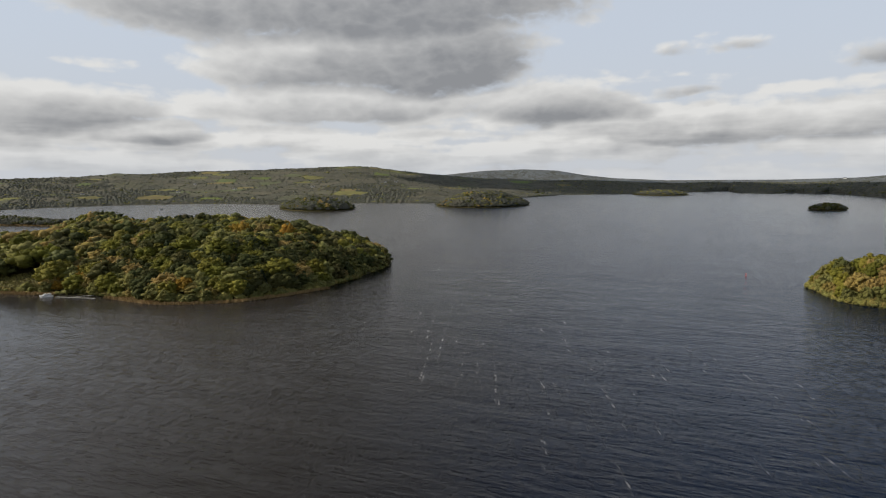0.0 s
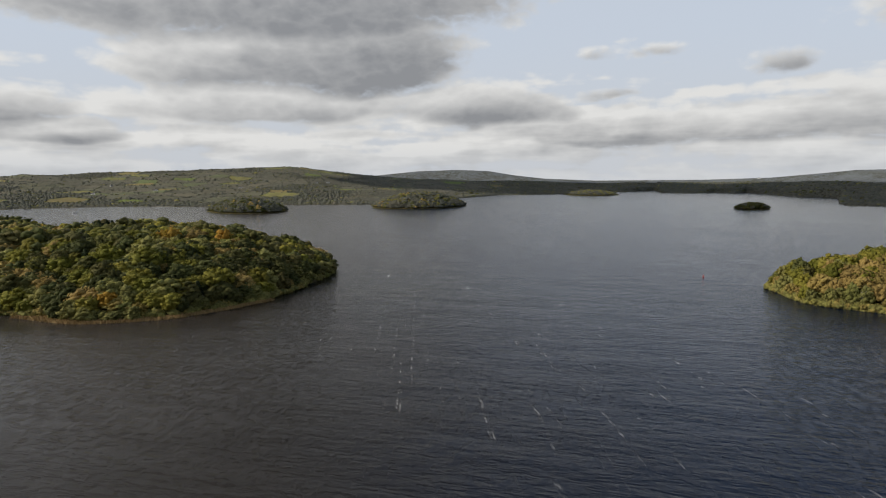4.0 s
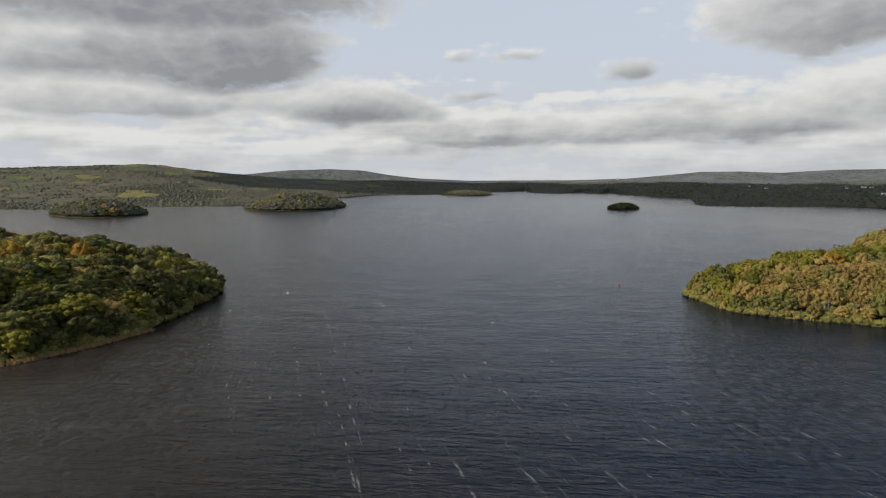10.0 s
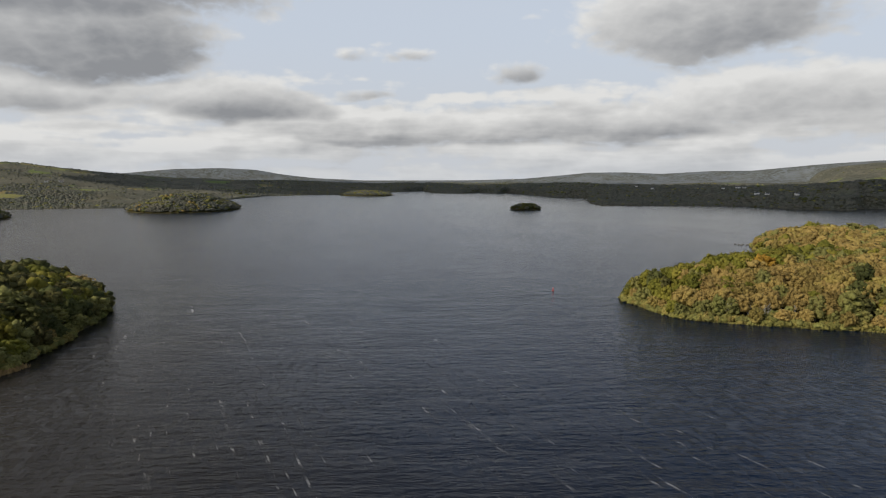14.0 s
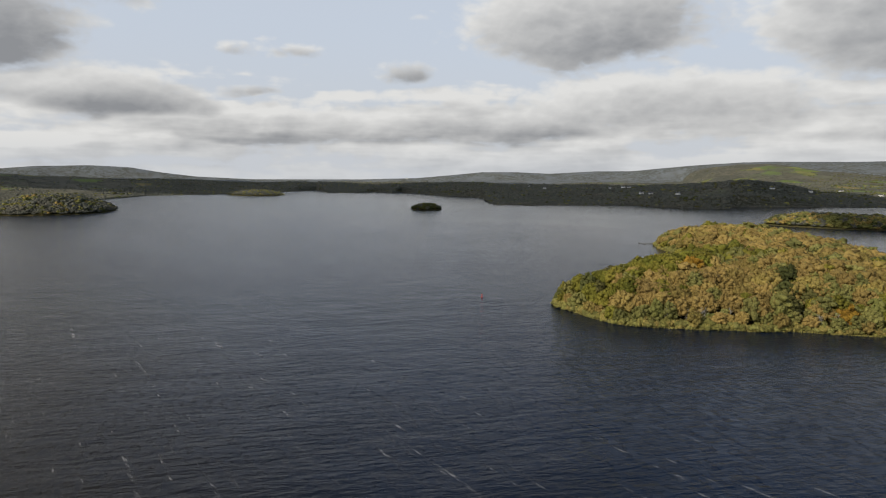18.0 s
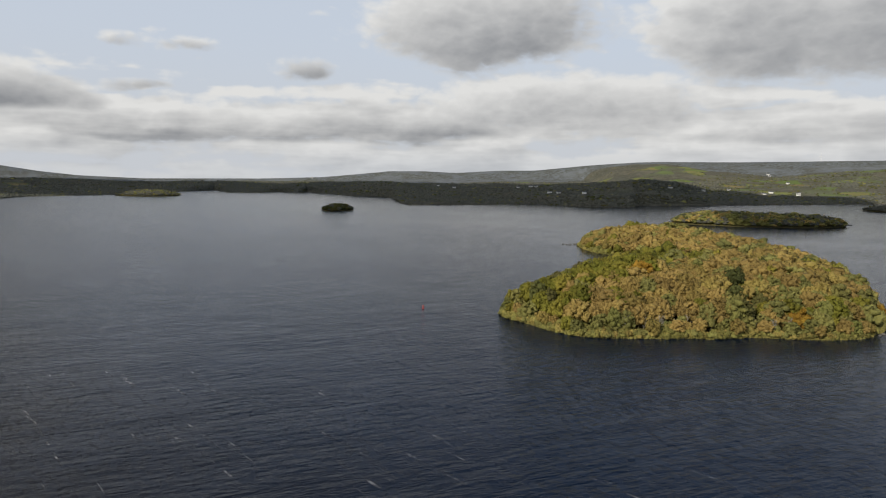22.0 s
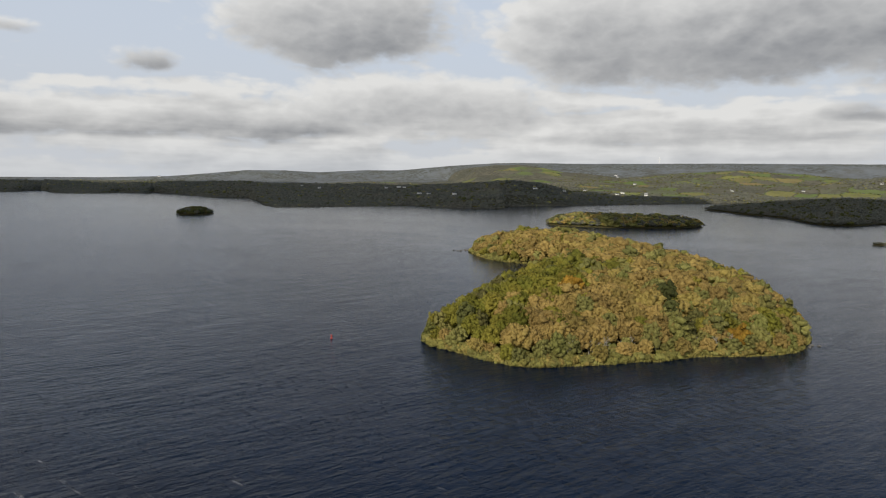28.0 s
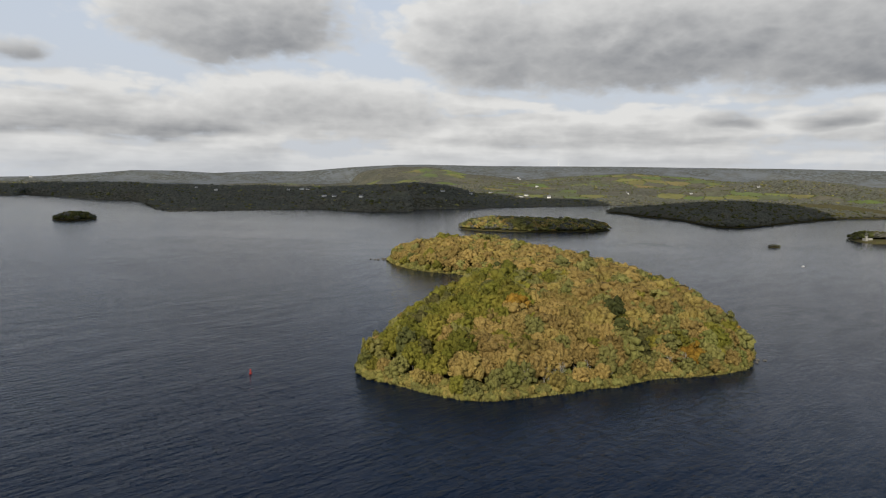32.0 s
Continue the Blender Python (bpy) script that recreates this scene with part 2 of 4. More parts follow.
ISLE_BIG = Isle([(2227, 654), (2120, 590), (2012, 534), (1884, 415), (1750, 365), (1656, 322), (1665, 255), (1754, 217), (1880, 158), (2007, 97), (2297, -59), (2386, -178), (2600, -350), (3000, -300), (2950, 100), (2650, 450)], 31.0, 330.0, 80)
ISLE_ROCK = Isle([(1195, 242), (1198, 233), (1205, 224), (1213, 226), (1211, 237), (1202, 244)], 0.8, 8.0, 90, 1.0)
ISLE_CASTLE = Isle([(1461, 84), (1411, 82), (1383, 68), (1377, 40), (1387, 8), (1426, -16), (1481, -2), (1501, 38), (1491, 73)], 3.0, 30.0, 95)
ISLES = [("oak_island", ISLE_OAK), ("west_island", ISLE_WEST), ("bay_island", ISLE_BAY), ("fir_island", ISLE_FIR), ("round_island", ISLE_ROUND), ("low_island", ISLE_LOW),
         ("dot_island", ISLE_DOT), ("long_island", ISLE_LONG), ("big_island", ISLE_BIG), ("rock_island", ISLE_ROCK), ("castle_island", ISLE_CASTLE)]

# the far shore round the whole lake, and the land behind it
MID = (0.0, 160.0)
SHORE = [(-1650, 1350), (-1450, 1700), (-1359, 1952), (-1267, 2086), (-1161, 2241), (-991, 2310), (-792, 2328), (-580, 2230), (-292, 2298), (-26, 2255), (150, 2400), (366, 2816), (619, 3221),
         (938, 3260), (1190, 3330), (1420, 3600), (1735, 3846), (1520, 3290), (1640, 3180), (1840, 3330), (1950, 3220), (1817, 3091), (1763, 2589), (1792, 2324), (1553, 2028), (1420, 1860), (1360, 1745), (1468, 1655), (1600, 1590), (1733, 1510),
         (1690, 1318), (1780, 1185), (1920, 1250), (2045, 1160), (2262, 1020), (2520, 864), (2785, 714), (3000, 580), (3050, 300), (2950, -400), (2300, -1100), (1500, -1500), (0, -1700), (-1300, -1300), (-1800, -300), (-1850, 700)]
_p = np.array([(math.degrees(math.atan2(x - MID[0], y - MID[1])), math.hypot(x - MID[0], y - MID[1])) for x, y in SHORE])
_p = _p[np.argsort(_p[:, 0], kind="stable")]


def shore_at(b):
    """How far off the shore is at a bearing in degrees."""
    r = np.interp(b, np.concatenate([_p[:, 0] - 360, _p[:, 0], _p[:, 0] + 360]), np.tile(_p[:, 1], 3))
    return r + 14 * wave(np.asarray(b) * 30, 0 * np.asarray(b), 18, 3) + 6 * wave(np.asarray(b) * 30, 0 * np.asarray(b), 5, 4)


# bearing; then way out and height of the first rise, the crest and the dip behind it; the far ridge's height over the eye in degrees
RISES = [(-180, 2600, 20, 3400, 60, 4100, 50, 0.4), (-90, 2400, 20, 3400, 70, 4100, 60, 0.4), (-50, 2500, 20, 3600, 80, 4200, 70, 0.0), (-35, 2600, 26, 3600, 94, 4200, 80, -0.05), (-31, 2650, 28, 3800, 100, 4300, 80, 0.05),
         (-28, 2700, 30, 3900, 122, 4350, 90, 0.28), (-25.5, 2700, 30, 3900, 114, 4350, 90, 0.1), (-21, 2750, 36, 3950, 137, 4400, 100, 0.2), (-16, 2800, 42, 3950, 140, 4400, 100, 0.2), (-11, 2800, 50, 3950, 155, 4400, 110, 0.4), (-8, 2800, 55, 3950, 162, 4400, 110, 0.4), (-5.5, 2800, 50, 3950, 150, 4400, 110, 0.3),
         (-2, 2900, 45, 4000, 122, 4400, 90, 0.1), (1, 3000, 40, 4050, 100, 4400, 85, 0.32), (4, 3200, 34, 4100, 84, 4450, 80, 0.62), (7.4, 3400, 30, 4200, 74, 4480, 70, 0.72), (10.5, 3700, 26, 4250, 66, 4500, 66, 0.56), (13, 3750, 26, 4250, 62, 4500, 60, 0.15), (15.5, 3800, 24, 4300, 60, 4500, 60, -0.14),
         (20, 4050, 24, 4350, 48, 4550, 50, -0.36), (29, 3700, 20, 4300, 46, 4550, 48, -0.34), (34, 3500, 25, 4100, 48, 4450, 48, -0.2), (37, 3100, 34, 3700, 52, 4300, 55, 0.05), (40, 2900, 34, 3500, 48, 4300, 60, 0.36), (43, 2800, 34, 3400, 46, 4300, 70, 0.38), (46, 2700, 34, 3300, 46, 4300, 70, 0.24), (50, 2400, 26, 3000, 50, 4200, 65, 0.5),
         (53, 2350, 26, 2900, 50, 4200, 60, 0.5), (57, 2150, 30, 2600, 52, 4200, 60, 0.9), (59.5, 2150, 34, 2500, 70, 3300, 55, 1.1), (61.5, 2150, 36, 2500, 80, 3300, 55, 1.25), (64, 2200, 30, 2550, 70, 3300, 55, 1.27), (67, 2500, 20, 2900, 40, 3600, 70, 1.25), (72, 2800, 18, 3300, 48, 3900, 88, 1.28),
         (77, 2900, 20, 3400, 62, 4050, 130, 1.32), (81, 3000, 20, 3450, 68, 4050, 148, 1.34), (86, 3050, 20, 3500, 66, 4050, 124, 1.33), (89.5, 3050, 24, 3550, 100, 4050, 100, 1.32), (93, 3050, 26, 3600, 118, 4050, 84, 1.31), (97, 3100, 24, 3600, 104, 4050, 80, 1.25), (102, 3150, 22, 3500, 52, 4050, 74, 1.15), (130, 2800, 25, 3500, 70, 4100, 70, 0.6), (180, 2600, 20, 3400, 60, 4100, 50, 0.4)]
_t = np.array(RISES)
RIM = 4760.0


def land_height(x, y):
    """Height of the far land over the lake, and how far in from the shore it lies."""
    dx, dy = np.asarray(x, float) - MID[0], np.asarray(y, float) - MID[1]
    b, r = np.degrees(np.arctan2(dx, dy)), np.hypot(dx, dy)
    s = shore_at(b)
    r1, z1, r2, z2, r3, z3, e4 = (np.interp(b, _t[:, 0], _t[:, i]) for i in range(1, 8))
    r1, r2 = np.maximum(r1, s + 60), np.minimum(np.maximum(r2, s + 130), 4480.0)
    r1 = np.minimum(r1, r2 - 30)
    r3 = np.minimum(np.maximum(r3, r2 + 60), 4580.0)
    z4 = 90 + 4650 * np.tan(np.radians(e4))
    z = np.where(r < r1, 1.0 + (z1 - 1) * smooth((r - s) / (r1 - s)) ** 0.9, np.where(r < r2, z1 + (z2 - z1) * smooth((r - r1) / (r2 - r1)), np.where(r < r3, z2 + (z3 - z2) * smooth((r - r2) / (r3 - r2)), z3 + (z4 - z3) * smooth((r - r3) / (4650 - r3)))))
    k = smooth((r - s) / 500)
    z = z + k * (5 * wave(x, y, 260, 7) + 3.0 * wave(x, y, 110, 8) + 1.2 * wave(x, y, 45, 9)) * smooth((4700 - r) / 500 + 0.25)
    return np.where(r > s, np.maximum(z, 0.6), np.maximum((r - s) * 0.12, -6.0)), r - s, b, r

# ---- materials ----
class Mat:
    """A node material with short ways to add nodes."""
    def __init__(self, name):
        self.m = bpy.data.materials.new(name)
        self.m.use_nodes = True
        self.n, self.l = self.m.node_tree.nodes, self.m.node_tree.links
        self.bsdf = self.n["Principled BSDF"]

    def put(self, socket, v):
        if isinstance(v, tuple):
            socket.default_value = (*v, 1) if len(v) == 3 and socket.type == "RGBA" else v
        elif isinstance(v, (int, float)):
            socket.default_value = v
        else:
            self.l.new(v, socket)

    def set(self, **kw):
        for k, v in kw.items():
            self.put(self.bsdf.inputs[k.replace("_", " ")], v)
        return self

    def math(self, op, a, b=0.0, clamp=False):
        n = self.n.new("ShaderNodeMath")
        n.operation, n.use_clamp = op, clamp
        self.put(n.inputs[0], a), self.put(n.inputs[1], b)
        return n.outputs[0]

    def where(self, scale=(1, 1, 1), turn=0.0):
        g = self.n.new("ShaderNodeNewGeometry")
        out = g.outputs["Position"]
        for rot, size in (((0, 0, radians(turn)), (1, 1, 1)), ((0, 0, 0), scale)):
            p = self.n.new("ShaderNodeMapping")
            p.inputs["Scale"].default_value, p.inputs["Rotation"].default_value = size, rot
            self.l.new(out, p.inputs["Vector"])
            out = p.outputs[0]
        return out

    def noise(self, scale=1.0, vector=None, detail=4.0, rough=0.55, warp=0.0):
        n = self.n.new("ShaderNodeTexNoise")
        n.inputs["Scale"].default_value, n.inputs["Detail"].default_value = scale, detail
        n.inputs["Roughness"].default_value, n.inputs["Distortion"].default_value = rough, warp
        self.l.new(vector if vector is not None else self.where(), n.inputs["Vector"])
        return n.outputs["Fac"]

    def ramp(self, x, lo, hi):
        n = self.n.new("ShaderNodeMapRange")
        n.interpolation_type = "SMOOTHSTEP"
        self.l.new(x, n.inputs["Value"])
        n.inputs["From Min"].default_value, n.inputs["From Max"].default_value = lo, hi
        return n.outputs[0]

    def mix(self, fac, a, b, blend="MIX"):
        n = self.n.new("ShaderNodeMix")
        n.data_type, n.blend_type = "RGBA", blend
        self.put(n.inputs[0], fac), self.put(n.inputs[6], a), self.put(n.inputs[7], b)
        return n.outputs[2]

    def stops(self, x, colours):
        n = self.n.new("ShaderNodeValToRGB")
        while len(n.color_ramp.elements) < len(colours):
            n.color_ramp.elements.new(0.5)
        for e, (p, c) in zip(n.color_ramp.elements, colours):
            e.position, e.color = p, (*c, 1)
        self.l.new(x, n.inputs[0])
        return n.outputs[0]

    def bump(self, height, strength=0.5, distance=0.1):
        n = self.n.new("ShaderNodeBump")
        n.inputs["Strength"].default_value, n.inputs["Distance"].default_value = strength, distance
        self.l.new(height, n.inputs["Height"])
        self.l.new(n.outputs[0], self.bsdf.inputs["Normal"])
        return self


def plain(name, colour, rough=0.6, grain=3.0, amount=0.25, metal=0.0):
    """Paint, timber or stone with a little dirt and grain."""
    k = Mat(name)
    dirt = k.math("MULTIPLY", k.noise(grain), amount)
    k.set(Base_Color=k.mix(dirt, colour, tuple(c * 0.35 for c in colour)), Roughness=rough, Metallic=metal)
    return k.bump(k.noise(grain * 6), 0.25, 0.02).m


def foliage(name, one, two, three, own=1.0, wide=0.16):
    """Leaves between three hues, changing from tree to tree, clump to clump and within a crown."""
    k = Mat(name)
    info, geo, att = k.n.new("ShaderNodeObjectInfo"), k.n.new("ShaderNodeNewGeometry"), k.n.new("ShaderNodeAttribute")
    att.attribute_name = "tint"
    pick = k.math("FRACT", k.math("ADD", info.outputs["Random"], att.outputs["Fac"]))
    patch = k.math("MULTIPLY", k.math("SUBTRACT", k.noise(wide, detail=3), 0.5), 0.45 + 0.9 * (1 - own))
    isle = k.math("MULTIPLY", k.math("SUBTRACT", geo.outputs["Random Per Island"], 0.5), 0.14)
    tone = k.math("ADD", k.math("ADD", k.math("ADD", k.math("MULTIPLY", pick, 0.8 * own), 0.5 - 0.4 * own), patch), isle, clamp=True)
    colour = k.stops(tone, [(0.0, one), (0.5, two), (1.0, three)])
    sprig = k.noise(1.1, detail=4, rough=0.7)
    grain = k.math("ADD", k.math("MULTIPLY", geo.outputs["Random Per Island"], 0.24), k.math("MULTIPLY", k.ramp(sprig, 0.3, 0.7), 0.5))
    whole = k.math("ADD", k.math("MULTIPLY", k.math("FRACT", k.math("MULTIPLY", pick, 7.13)), 0.60 * own), 0.62 - 0.16 * own)     # some trees are darker as a whole
    value = k.math("ADD", grain, whole)
    k.bump(sprig, 0.9, 0.9)
    hsv = k.n.new("ShaderNodeHueSaturation")
    k.l.new(colour, hsv.inputs["Color"]), k.l.new(value, hsv.inputs["Value"])
    k.set(Base_Color=hsv.outputs[0], Roughness=0.75, Specular_IOR_Level=0.15)
    thin = k.n.new("ShaderNodeBsdfTranslucent")
    k.l.new(hsv.outputs[0], thin.inputs["Color"])
    both, out = k.n.new("ShaderNodeMixShader"), k.n["Material Output"]
    both.inputs[0].default_value = 0.28
    k.l.new(k.bsdf.outputs[0], both.inputs[1]), k.l.new(thin.outputs[0], both.inputs[2])
    k.l.new(both.outputs[0], out.inputs["Surface"])
    return k.m


LEAF = {"oak": foliage("oak_leaves", (0.300, 0.212, 0.072), (0.275, 0.200, 0.065), (0.26, 0.212, 0.060)),
        "beech": foliage("beech_leaves", (0.125, 0.130, 0.020), (0.165, 0.158, 0.026), (0.21, 0.180, 0.032)),
        "ash": foliage("ash_leaves", (0.17, 0.172, 0.055), (0.225, 0.208, 0.066), (0.135, 0.146, 0.040)),
        "willow": foliage("willow_leaves", (0.24, 0.215, 0.062), (0.19, 0.185, 0.052), (0.30, 0.225, 0.07)),
        "maple": foliage("maple_leaves", (0.28, 0.175, 0.024), (0.25, 0.14, 0.022), (0.27, 0.20, 0.026)),
        "pine": foliage("pine_needles", (0.02, 0.032, 0.014), (0.028, 0.04, 0.016), (0.04, 0.045, 0.02)),
        "holly": foliage("dark_leaves", (0.062, 0.074, 0.024), (0.084, 0.09, 0.028), (0.115, 0.10, 0.034)),
        # pale grey-green, with distance haze mixed into the leaf colour
        "far": foliage("hazed_far_leaves", (0.108, 0.116, 0.094), (0.128, 0.130, 0.104), (0.155, 0.140, 0.106), 0.3, 0.008)}
BARK = plain("bark", (0.16, 0.14, 0.115), 0.85, 1.5, 0.6)
PALE_BARK = plain("pale_bark", (0.33, 0.31, 0.26), 0.8, 1.2, 0.4)


def water_material():
    k = Mat("lake_water")
    # wind waves about four metres long with smaller ones on them, and gusts that roughen or calm the surface
    long = k.noise(1.0, k.where((0.10, 0.34, 0.2), 25), 2.0, 0.5, 0.12)
    short = k.noise(1.0, k.where((0.30, 0.80, 0.5), 32), 4.0, 0.62, 0.1)
    swell = k.noise(1.0, k.where((0.06, 0.17, 0.2), 20), 3.0, 0.6, 0.15)
    chop = k.noise(1.0, k.where((1.7, 3.0, 1.0), 15), 2.0, 0.6)
    gust = k.ramp(k.noise(1.0, k.where((0.007, 0.003, 1.0), -10), 4.0, 0.6), 0.35, 0.65)
    roll = k.noise(1.0, k.where((0.016, 0.055, 0.2), 22), 4.0, 0.65)
    h = k.math("ADD", k.math("MULTIPLY", roll, 1.5), k.math("ADD", k.math("ADD", k.math("MULTIPLY", long, 0.8), k.math("MULTIPLY", swell, 0.4)), k.math("ADD", k.math("MULTIPLY", short, 0.42), k.math("MULTIPLY", chop, 0.07))))
    n = k.n.new("ShaderNodeBump")
    n.inputs["Distance"].default_value = 1.0
    k.l.new(h, n.inputs["Height"])
    # foam drawn out in lines down the wind
    line = k.noise(1.0, k.where((0.36, 0.012, 1.0), 4), 5.0, 0.64, 0.6)
    bits = k.noise(1.0, k.where((0.30, 0.07, 1.0), -12), 5.0, 0.74)
    sep = k.n.new("ShaderNodeSeparateXYZ")
    k.l.new(k.where(), sep.inputs[0])
    open_water = k.ramp(k.math("ADD", sep.outputs[0], k.math("MULTIPLY", sep.outputs[1], -0.35)), 620.0, -120.0)    # calmer behind the eastern islands
    groups = k.ramp(k.noise(1.0, k.where((0.34, 0.15, 1.0), 14), 3.0, 0.6, 0.3), 0.34, 0.66)     # waves run in groups
    calm = k.math("ADD", k.math("MULTIPLY", gust, 0.12), k.math("ADD", k.math("MULTIPLY", open_water, 0.50), 0.15))
    inlet = k.math("MULTIPLY", k.ramp(k.math("ADD", sep.outputs[0], k.math("MULTIPLY", k.noise(0.02), 70.0)), -120.0, -290.0), k.ramp(sep.outputs[1], 1100.0, 700.0))       # sheltered water by the reeds
    calm = k.math("MULTIPLY", calm, k.math("SUBTRACT", 1.0, k.math("MULTIPLY", inlet, 0.8)))
    k.put(n.inputs["Strength"], k.math("MULTIPLY", calm, k.math("ADD", k.math("MULTIPLY", groups, 1.1), 0.4)))
    k.l.new(n.outputs[0], k.bsdf.inputs["Normal"])
    dx = k.math("DIVIDE", k.math("SUBTRACT", k.math("ADD", sep.outputs[0], k.math("MULTIPLY", sep.outputs[1], 0.28)), 150.0), 112.0)
    dy = k.math("DIVIDE", k.math("SUBTRACT", sep.outputs[1], 420.0), 320.0)
    area = k.math("SUBTRACT", 1.0, k.math("ADD", k.math("MULTIPLY", dx, dx), k.math("MULTIPLY", dy, dy)))
    fleck = k.math("MULTIPLY", k.ramp(line, 0.58, 0.67), k.ramp(bits, 0.53, 0.65))
    tail = k.math("MULTIPLY", k.math("MULTIPLY", k.ramp(line, 0.565, 0.69), k.ramp(bits, 0.43, 0.62)), 0.2)
    foam = k.math("MULTIPLY", k.math("MAXIMUM", fleck, tail), k.ramp(area, -0.25, 0.55))
    west_side = k.ramp(k.math("ADD", sep.outputs[0], k.math("MULTIPLY", k.noise(0.008), 160.0)), 220.0, 10.0)
    paws = k.math("ADD", k.math("MULTIPLY", k.ramp(k.noise(1.0, k.where((0.018, 0.06, 1.0), 22), 6.0, 0.75), 0.34, 0.66), 0.6), 0.7)       # ruffled and smoother flecks
    # brown western water; eastern blue is sky reflection put into the base colour
    water_tint = k.mix(west_side, (0.0030, 0.0082, 0.0215), (0.013, 0.0115, 0.0105))
    reflect_lift = k.ramp(k.math("ADD", sep.outputs[0], k.math("MULTIPLY", k.noise(0.01), 80.0)), 20.0, -150.0)      # grey-brown put into the western base colour for the brighter sky reflection
    water_tint = k.mix(reflect_lift, water_tint, (0.034, 0.030, 0.027))
    k.set(Base_Color=k.mix(k.math("MULTIPLY", foam, 0.42), water_tint, (0.6, 0.6, 0.58)), IOR=1.33, Specular_IOR_Level=k.math("MULTIPLY", k.math("ADD", k.math("ADD", k.math("MULTIPLY", inlet, 0.2), k.math("MULTIPLY", west_side, -0.03)), 0.25), paws),
          Roughness=k.math("ADD", k.math("MULTIPLY", foam, 0.4), 0.14))
    return k.m


def land_material():
    """Pasture, rough grazing, heath under painted blue-grey haze, and woodland floor, one colour a field."""
    k = Mat("far_land")
    att = k.n.new("ShaderNodeAttribute")
    att.attribute_name = "field"
    # the first two stops are heath with blue-grey distance haze in the colour
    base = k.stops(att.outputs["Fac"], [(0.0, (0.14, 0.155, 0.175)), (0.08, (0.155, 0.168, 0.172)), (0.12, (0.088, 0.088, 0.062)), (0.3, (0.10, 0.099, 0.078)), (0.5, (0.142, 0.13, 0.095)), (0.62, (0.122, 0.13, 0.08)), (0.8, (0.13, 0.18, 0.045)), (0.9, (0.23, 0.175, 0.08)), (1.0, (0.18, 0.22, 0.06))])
    patch = k.noise(0.012, detail=6, rough=0.65)
    grassy = k.mix(k.ramp(patch, 0.35, 0.75), base, k.mix(0.6, base, (0.075, 0.068, 0.042)))
    scrub = k.math("MULTIPLY", k.ramp(k.noise(0.05, detail=4), 0.44, 0.58), k.ramp(k.noise(0.0045, detail=3), 0.36, 0.56))
    k.set(Base_Color=k.mix(k.math("MULTIPLY", k.math("MULTIPLY", scrub, k.ramp(att.outputs["Fac"], 0.68, 0.56)), 0.72), grassy, (0.062, 0.064, 0.045)), Roughness=0.95, Specular_IOR_Level=0.1)
    return k.bump(k.noise(0.08, detail=5), 0.7, 4.0).m


def isle_material():
    k = Mat("island_soil")
    c = k.mix(k.ramp(k.noise(0.25, detail=5), 0.35, 0.65), (0.055, 0.045, 0.022), (0.09, 0.095, 0.03))
    k.set(Base_Color=k.mix(k.ramp(k.noise(1.3), 0.45, 0.7), c, (0.12, 0.085, 0.04)), Roughness=0.95, Specular_IOR_Level=0.1)
    return k.bump(k.noise(1.5, detail=5), 0.8, 0.4).m


WATER, LAND, SOIL = water_material(), land_material(), isle_material()
REED = plain("dry_reeds", (0.36, 0.24, 0.095), 0.85, 0.4, 0.5)
GRASS = plain("yellow_bank_grass", (0.24, 0.21, 0.05), 0.85, 0.6, 0.6)
STONE = plain("grey_stone", (0.12, 0.115, 0.105), 0.85, 0.8, 0.6)
WHITE = plain("white_paint", (0.78, 0.77, 0.74), 0.5, 0.5, 0.2)
SLATE = plain("roof_slate", (0.10, 0.10, 0.11), 0.6, 1.0, 0.4)
TIMBER = plain("grey_timber", (0.42, 0.40, 0.36), 0.75, 1.5, 0.5)
RED = plain("red_paint", (0.36, 0.035, 0.025), 0.45, 2.0, 0.3)
GLASS = plain("dark_glass", (0.02, 0.025, 0.03), 0.08, 1.0, 0.1)

# ---- ground and water ----
def fields(x, y):
    """The number of the field that each place lies in, and how near the hedge is."""
    rng = np.random.RandomState(77)
    size = 105.0
    u, v = np.asarray(x) / size, np.asarray(y) / (size * 1.1)
    i0, j0 = np.floor(u).astype(int), np.floor(v).astype(int)
    jit = rng.uniform(0.1, 0.9, (128, 128, 2))
    tag = rng.uniform(0, 1, (128, 128))
    d1, d2, best = np.full(u.shape, 9.0), np.full(u.shape, 9.0), np.zeros(u.shape)
    for di in (-1, 0, 1):
        for dj in (-1, 0, 1):
            i, j = i0 + di, j0 + dj
            d = np.hypot(i + jit[i % 128, j % 128, 0] - u, j + jit[i % 128, j % 128, 1] - v)
            closer = d < d1
            d2 = np.where(closer, d1, np.minimum(d2, d))
            best = np.where(closer, tag[i % 128, j % 128], best)
            d1 = np.minimum(d1, d)
    return best, (d2 - d1) * size * 0.5


